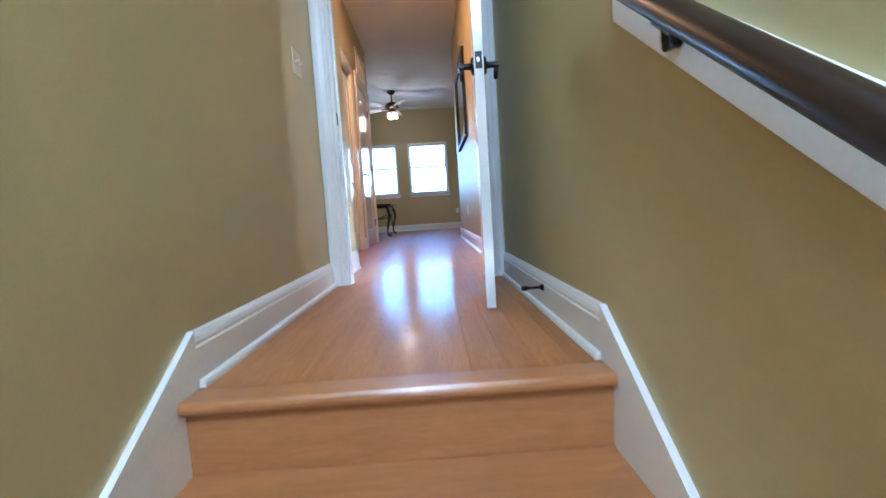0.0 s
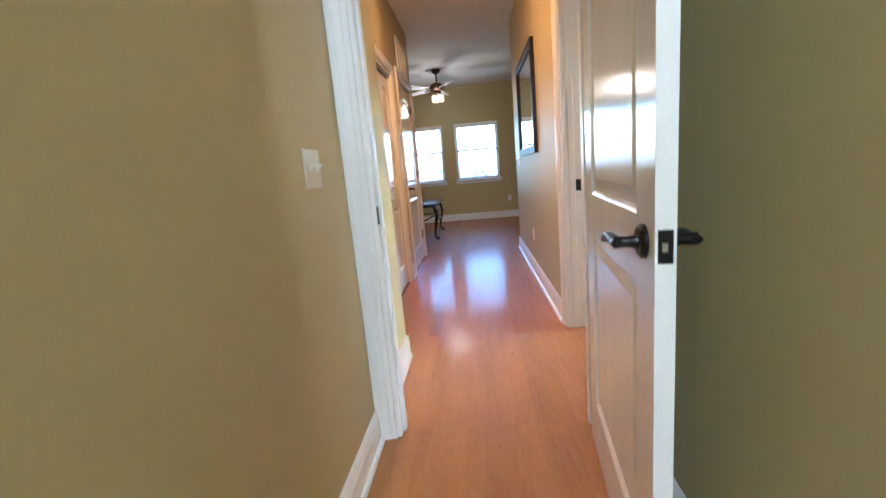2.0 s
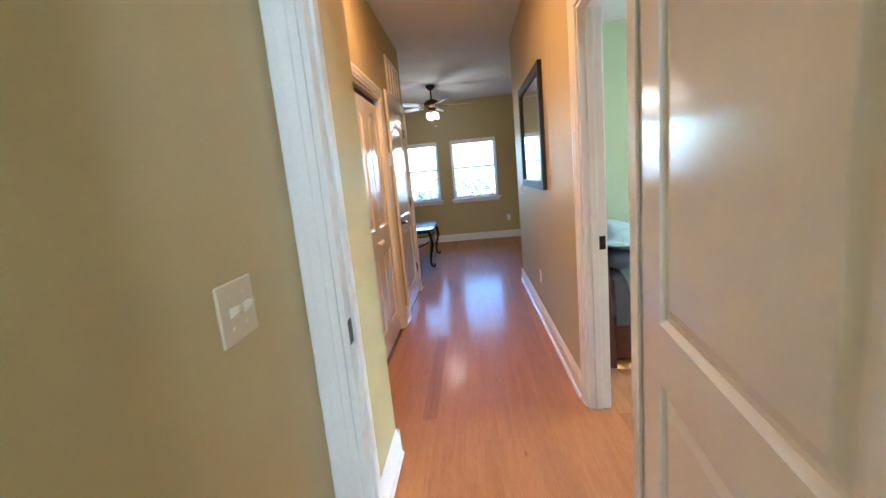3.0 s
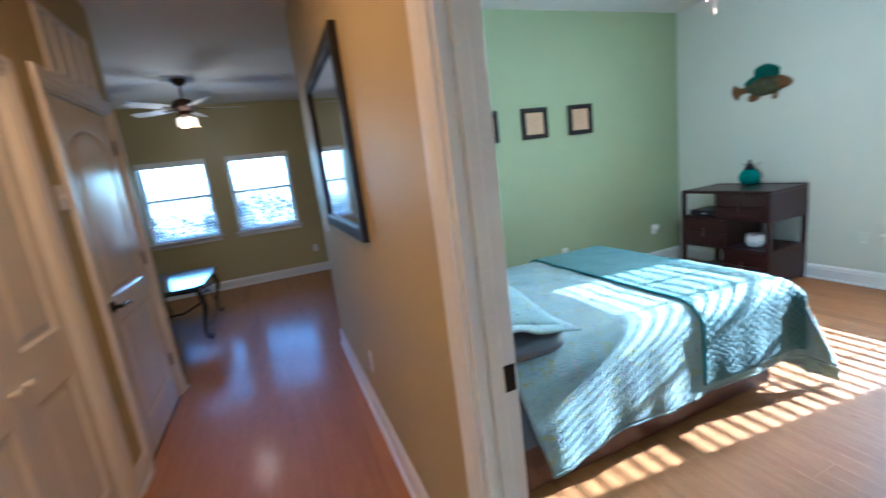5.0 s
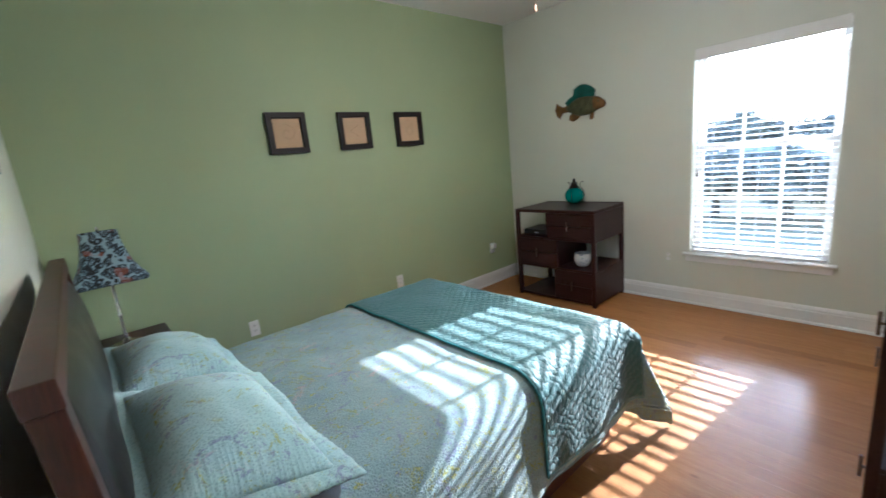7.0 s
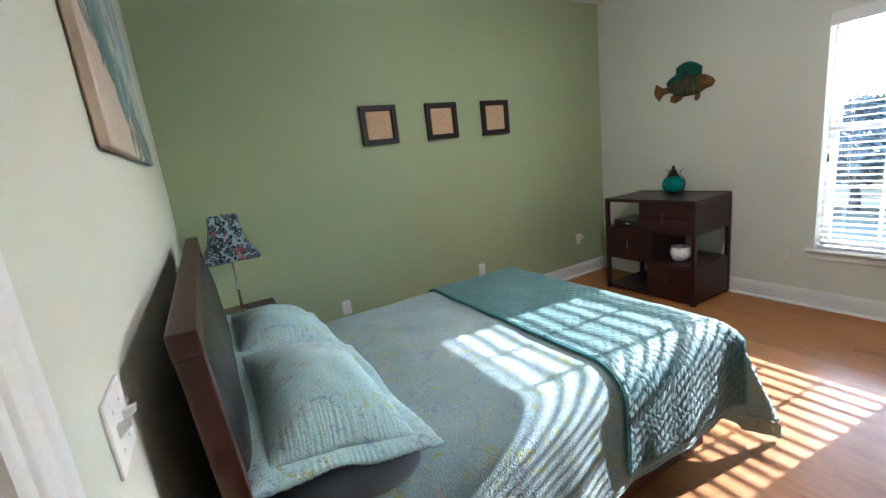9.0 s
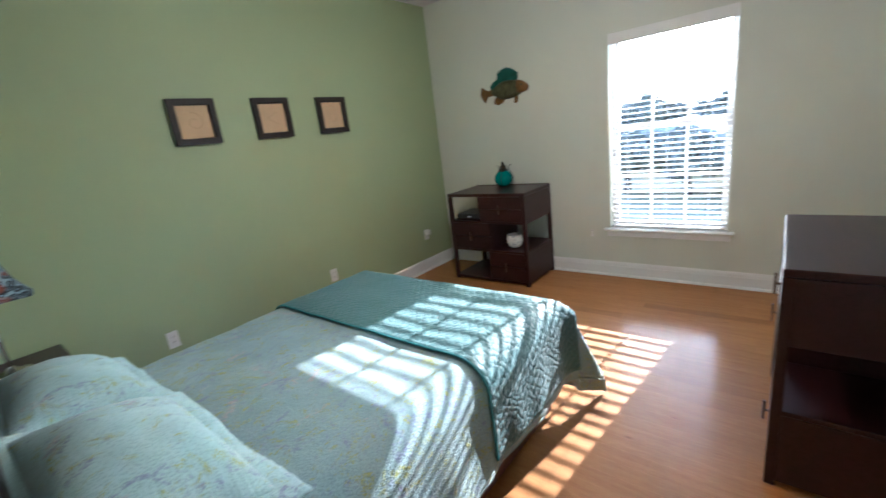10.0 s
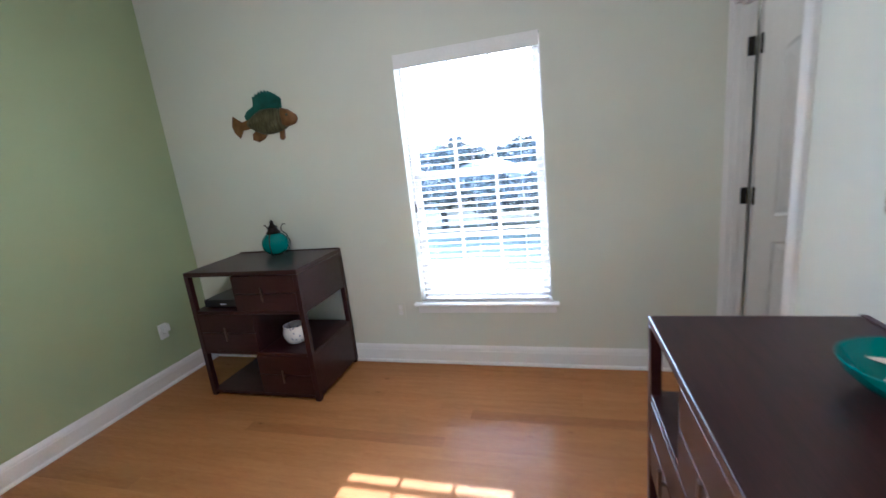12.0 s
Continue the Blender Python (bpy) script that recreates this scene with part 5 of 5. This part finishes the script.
for sy in (-1, 1):
    y = sy * (l2 - 0.09)
    part("stretcher", tube([(-w2 + 0.07, y, 0.33), (-0.1, y, 0.27), (0.1, y, 0.27), (w2 - 0.07, y, 0.33)], 0.009, 8), IRON, tb, "", True)
for sx in (-1, 1):
    x = sx * (w2 - 0.08)
    pts = [(x, -l2 + 0.1, 0.14), (x, -0.25, 0.30), (x, 0, 0.35), (x, 0.25, 0.30), (x, l2 - 0.1, 0.14)]
    part("stretcher", tube(pts, 0.010, 8), IRON, tb, "", True)
    for k in range(3):
        part("crossbar", tube([(x, -l2 + 0.12, 0.40 - 0.035 * k), (x, l2 - 0.12, 0.40 - 0.035 * k)], 0.006, 6), IRON, tb)

stop = thing("door_stop", "black rigid door stop on the baseboard", "door stop", pose(SR - 0.016, 1.95, 0.085))
bm = tube([(0, 0, 0), (-0.006, 0, 0), (-0.012, 0, 0)], [0.014, 0.012, 0.006], 12)
tube([(-0.01, 0, 0), (-0.06, 0, 0)], 0.005, 10, bm)
tube([(-0.058, 0, 0), (-0.078, 0, 0)], [0.010, 0.009], 12, bm)
part("rod", bm, BLACK, stop, "", True)

# switches and outlets
wall_plate("light_switch", pose(SL, 2.495, 1.115, 0, 0, 90), "almond double toggle switch on the tan wall", "switch", 2, IVORY)
wall_plate("light_switch", pose(XW, 4.245, 1.12, 0, 0, 90), "white double toggle switch on the pale wall", "switch", 2)
wall_plate("light_switch", pose(-0.57, 5.57, 1.52, 0, 0, 90), "small white control plate beside the door", "switch", 1)
wall_plate("light_switch", pose(0.69, 6.42, 1.12, 0, 0, -90), "white toggle switch on the hall wall", "switch", 1)
wall_plate("outlet", pose(0.69, 5.39, 0.385, 0, 0, -90), "white duplex outlet low on the hall wall")
wall_plate("outlet", pose(0.85, YF, 0.40, 0, 0, 0), "white duplex outlet under the far windows")
wall_plate("outlet", pose(1.80, YN, 0.37, 0, 0, 0), "white duplex outlet on the green wall")
wall_plate("outlet", pose(3.133, YN, 0.37, 0, 0, 0), "white duplex outlet on the green wall")
plug = wall_plate("outlet", pose(4.44, YN, 0.41, 0, 0, 0), "white outlet with a plug-in adapter")
part("adapter", box((-0.025, -0.05, 0.0), (0.025, -0.0095, 0.055), 0.006, seg=2), PLASTIC, plug)
wall_plate("outlet", pose(XE, 4.968, 0.405, 0, 0, -90), "outlet painted over beside the window", "outlet", 1, SAGE)

# ---- outside ----
GRASS = plain("dry lawn", (0.19, 0.165, 0.09), 0.9, var=0.3, big=0.2, fine=4)
SLAB = plain("pale concrete", (0.55, 0.46, 0.32), 0.85, var=0.08, big=0.6, fine=20)
tagged(part("pavement", box((7.0, 6.0, -3.3), (20, 22, -3.22), 0.02), SLAB), "pale concrete terrace below the bedroom window", "pavement", kind="structure")
tagged(part("ground", box((-400, -400, -3.6), (400, 400, -3.3)), GRASS), "flat grassy ground far below the windows", "ground", kind="structure")
LEAF = plain("tree leaf", (0.11, 0.10, 0.065), 0.6, var=0.4, big=0.6, fine=30, relief=0)
BARK = plain("bark", (0.09, 0.065, 0.045), 0.9, var=0.3, big=4, fine=40, relief=0.4, dist=0.01)


def tree(at, height, spread, seed, label="broad leafy tree beyond the window"):
    rnd = random.Random(seed)
    ob = thing("tree", label, "tree", pose(*at), "trees outside")
    h0 = height * 0.42
    bm = tube([(0, 0, -0.1), (0.1, 0, h0 * 0.5), (0, 0.1, h0), (0.1, 0, height * 0.7)], [0.26, 0.2, 0.16, 0.06], 9)
    for k in range(6):
        a = k * 1.05 + rnd.random()
        r = spread * rnd.uniform(0.45, 0.75)
        tube([(0, 0, h0 * rnd.uniform(0.7, 1)), (r * 0.5 * math.cos(a), r * 0.5 * math.sin(a), h0 * 1.25), (r * math.cos(a), r * math.sin(a), h0 * rnd.uniform(1.35, 1.8))], [0.10, 0.07, 0.03], 6, bm)
    part("trunk", bm, BARK, ob)
    verts, faces = [], []
    clumps = []
    for k in range(56):
        a, q = rnd.uniform(0, 6.283), rnd.random() ** 0.6
        r = spread * 0.85 * q
        z = h0 + (height - h0) * (0.12 + 0.8 * rnd.random() * (1 - 0.55 * q))
        clumps.append((r * math.cos(a), r * math.sin(a), z, rnd.uniform(0.16, 0.30) * spread))
    for cx, cy, cz, cr in clumps:
        for k in range(250):
            d = Vector((rnd.gauss(0, 1), rnd.gauss(0, 1), rnd.gauss(0, 0.75))).normalized() * cr * rnd.uniform(0.5, 1.08)
            p = Vector((cx, cy, cz)) + d
            u = Vector((rnd.gauss(0, 1), rnd.gauss(0, 1), rnd.gauss(0, 1))).normalized()
            w = u.orthogonal().normalized()
            s = rnd.uniform(0.13, 0.24)
            i = len(verts)
            verts += [p + u * s, p + w * s * 0.5, p - u * s, p - w * s * 0.5]
            faces.append((i, i + 1, i + 2, i + 3))
    me = bpy.data.meshes.new("crown")
    me.from_pydata([tuple(v) for v in verts], [], faces)
    me.materials.append(LEAF)
    crown = new("crown", me)
    crown.parent = ob
    return ob


for n, (x, y, h, s) in enumerate(((40, 13.0, 6.6, 3.5), (46, 7.6, 6.2, 3.2), (42, 1.0, 5.8, 3.4), (50, -4, 6.3, 4.0), (46, 17, 5.2, 4.0), (54, 23, 5.6, 4.2), (38, 7.0, 4.8, 2.8), (36, 14.5, 4.4, 2.6), (27, 7.6, 3.5, 2.5), (26, 4.6, 3.3, 2.3), (28, 11.0, 3.6, 2.7), (27, 1.8, 3.4, 2.4), (31, 14.5, 3.8, 2.8),
                                  (-6, 30, 4.2, 3.0), (-1, 34, 4.6, 3.2), (3.5, 28, 4.0, 2.8), (-11, 33, 4.4, 3.0), (8, 36, 4.6, 3.0), (0.5, 22, 3.4, 2.2), (-4, 21, 3.2, 2.0))):
    tree((x, y, -3.3), h, s, 100 + n)

SIDING = plain("warm pale house siding", (0.68, 0.57, 0.42), 0.7, var=0.05, big=0.5, fine=8)
ROOF = plain("grey shingle roof", (0.34, 0.30, 0.26), 0.85, var=0.15, big=1, fine=12, relief=0.3)


def house(at, w, dpt, h, label):
    ob = thing("house", label, "house", pose(*at), "houses outside")
    part("wall", box((-dpt / 2, -w / 2, 0), (dpt / 2, w / 2, h)), SIDING, ob)
    o = 0.4
    part("roof", prism([(-w / 2 - o, h - 0.1), (w / 2 + o, h - 0.1), (0, h + w * 0.16)], -dpt / 2 - o, dpt / 2 + o, "x"), ROOF, ob)
    for k in range(3):
        y = -w / 2 + w * (k + 0.5) / 3
        win = part("window", box((-dpt / 2 - 0.03, y - 0.5, 0.9), (-dpt / 2 + 0.02, y + 0.5, 2.2)), WHITE, ob)
        part("pane", box((-dpt / 2 - 0.05, y - 0.42, 0.98), (-dpt / 2 - 0.031, y + 0.42, 2.12)), OBSCURE, win)
    return ob


house((33, 9.0, -3.3), 9, 8, 2.6, "low pale house with a grey shingle roof beyond the lawn")
house((31, -4.5, -3.3), 9, 8, 2.6, "low pale house with a grey shingle roof beyond the lawn")
house((-9, 45, -3.3), 10, 9, 2.6, "low pale house behind the trees")
house((6, 48, -3.3), 10, 9, 2.6, "low pale house behind the trees")

# ---- floor planks, last ----
PW, PL = 0.083, 1.22


def plank_mesh(length):
    c, g = 0.0004, 0.0001
    lo, hi = (g, g, -0.011), (PW - g, length - g, 0)
    bm = bmesh.new()
    loft([[(lo[0], lo[1], lo[2]), (hi[0], lo[1], lo[2]), (hi[0], hi[1], lo[2]), (lo[0], hi[1], lo[2])],
          [(lo[0], lo[1], -c), (hi[0], lo[1], -c), (hi[0], hi[1], -c), (lo[0], hi[1], -c)],
          [(lo[0] + c, lo[1] + c, 0), (hi[0] - c, lo[1] + c, 0), (hi[0] - c, hi[1] - c, 0), (lo[0] + c, hi[1] - c, 0)]], bm)
    me = bpy.data.meshes.new("plank")
    bmesh.ops.recalc_face_normals(bm, faces=bm.faces)
    bm.to_mesh(me)
    bm.free()
    me.materials.append(FLOOR)
    return me


PLANKS = {}


def lay(floor, x0, x1, y0, y1, seed):
    """Rows of planks along y with staggered ends."""
    rnd = random.Random(seed)
    x = x0
    while x < x1 - 0.004:
        y = y0
        first = True
        while y < y1 - 0.004:
            length = round(rnd.uniform(0.2, 1.2), 1) if first else PL
            first = False
            length = round(min(length, y1 - y), 3)
            wide = min(PW, x1 - x)
            key = (length, round(wide, 3))
            if key not in PLANKS:
                PLANKS[key] = plank_mesh(length)
            ob = new("plank", PLANKS[key])
            ob.parent = floor
            ob.location = (x, y, 0)
            if wide < PW - 0.001:
                ob.scale.x = wide / PW
            y += length
        x += PW


lay(floors["floor_bedroom"], 0.745, XE, 2.85, YN, 1)
lay(floors["floor_hall"], -0.57, 0.745, 2.88, 6.74, 2)
lay(floors["floor_landing"], SL, SR, 1.413, 2.88, 3)
lay(floors["floor_far_room"], -2.2, 2.0, 6.74, YF, 4)
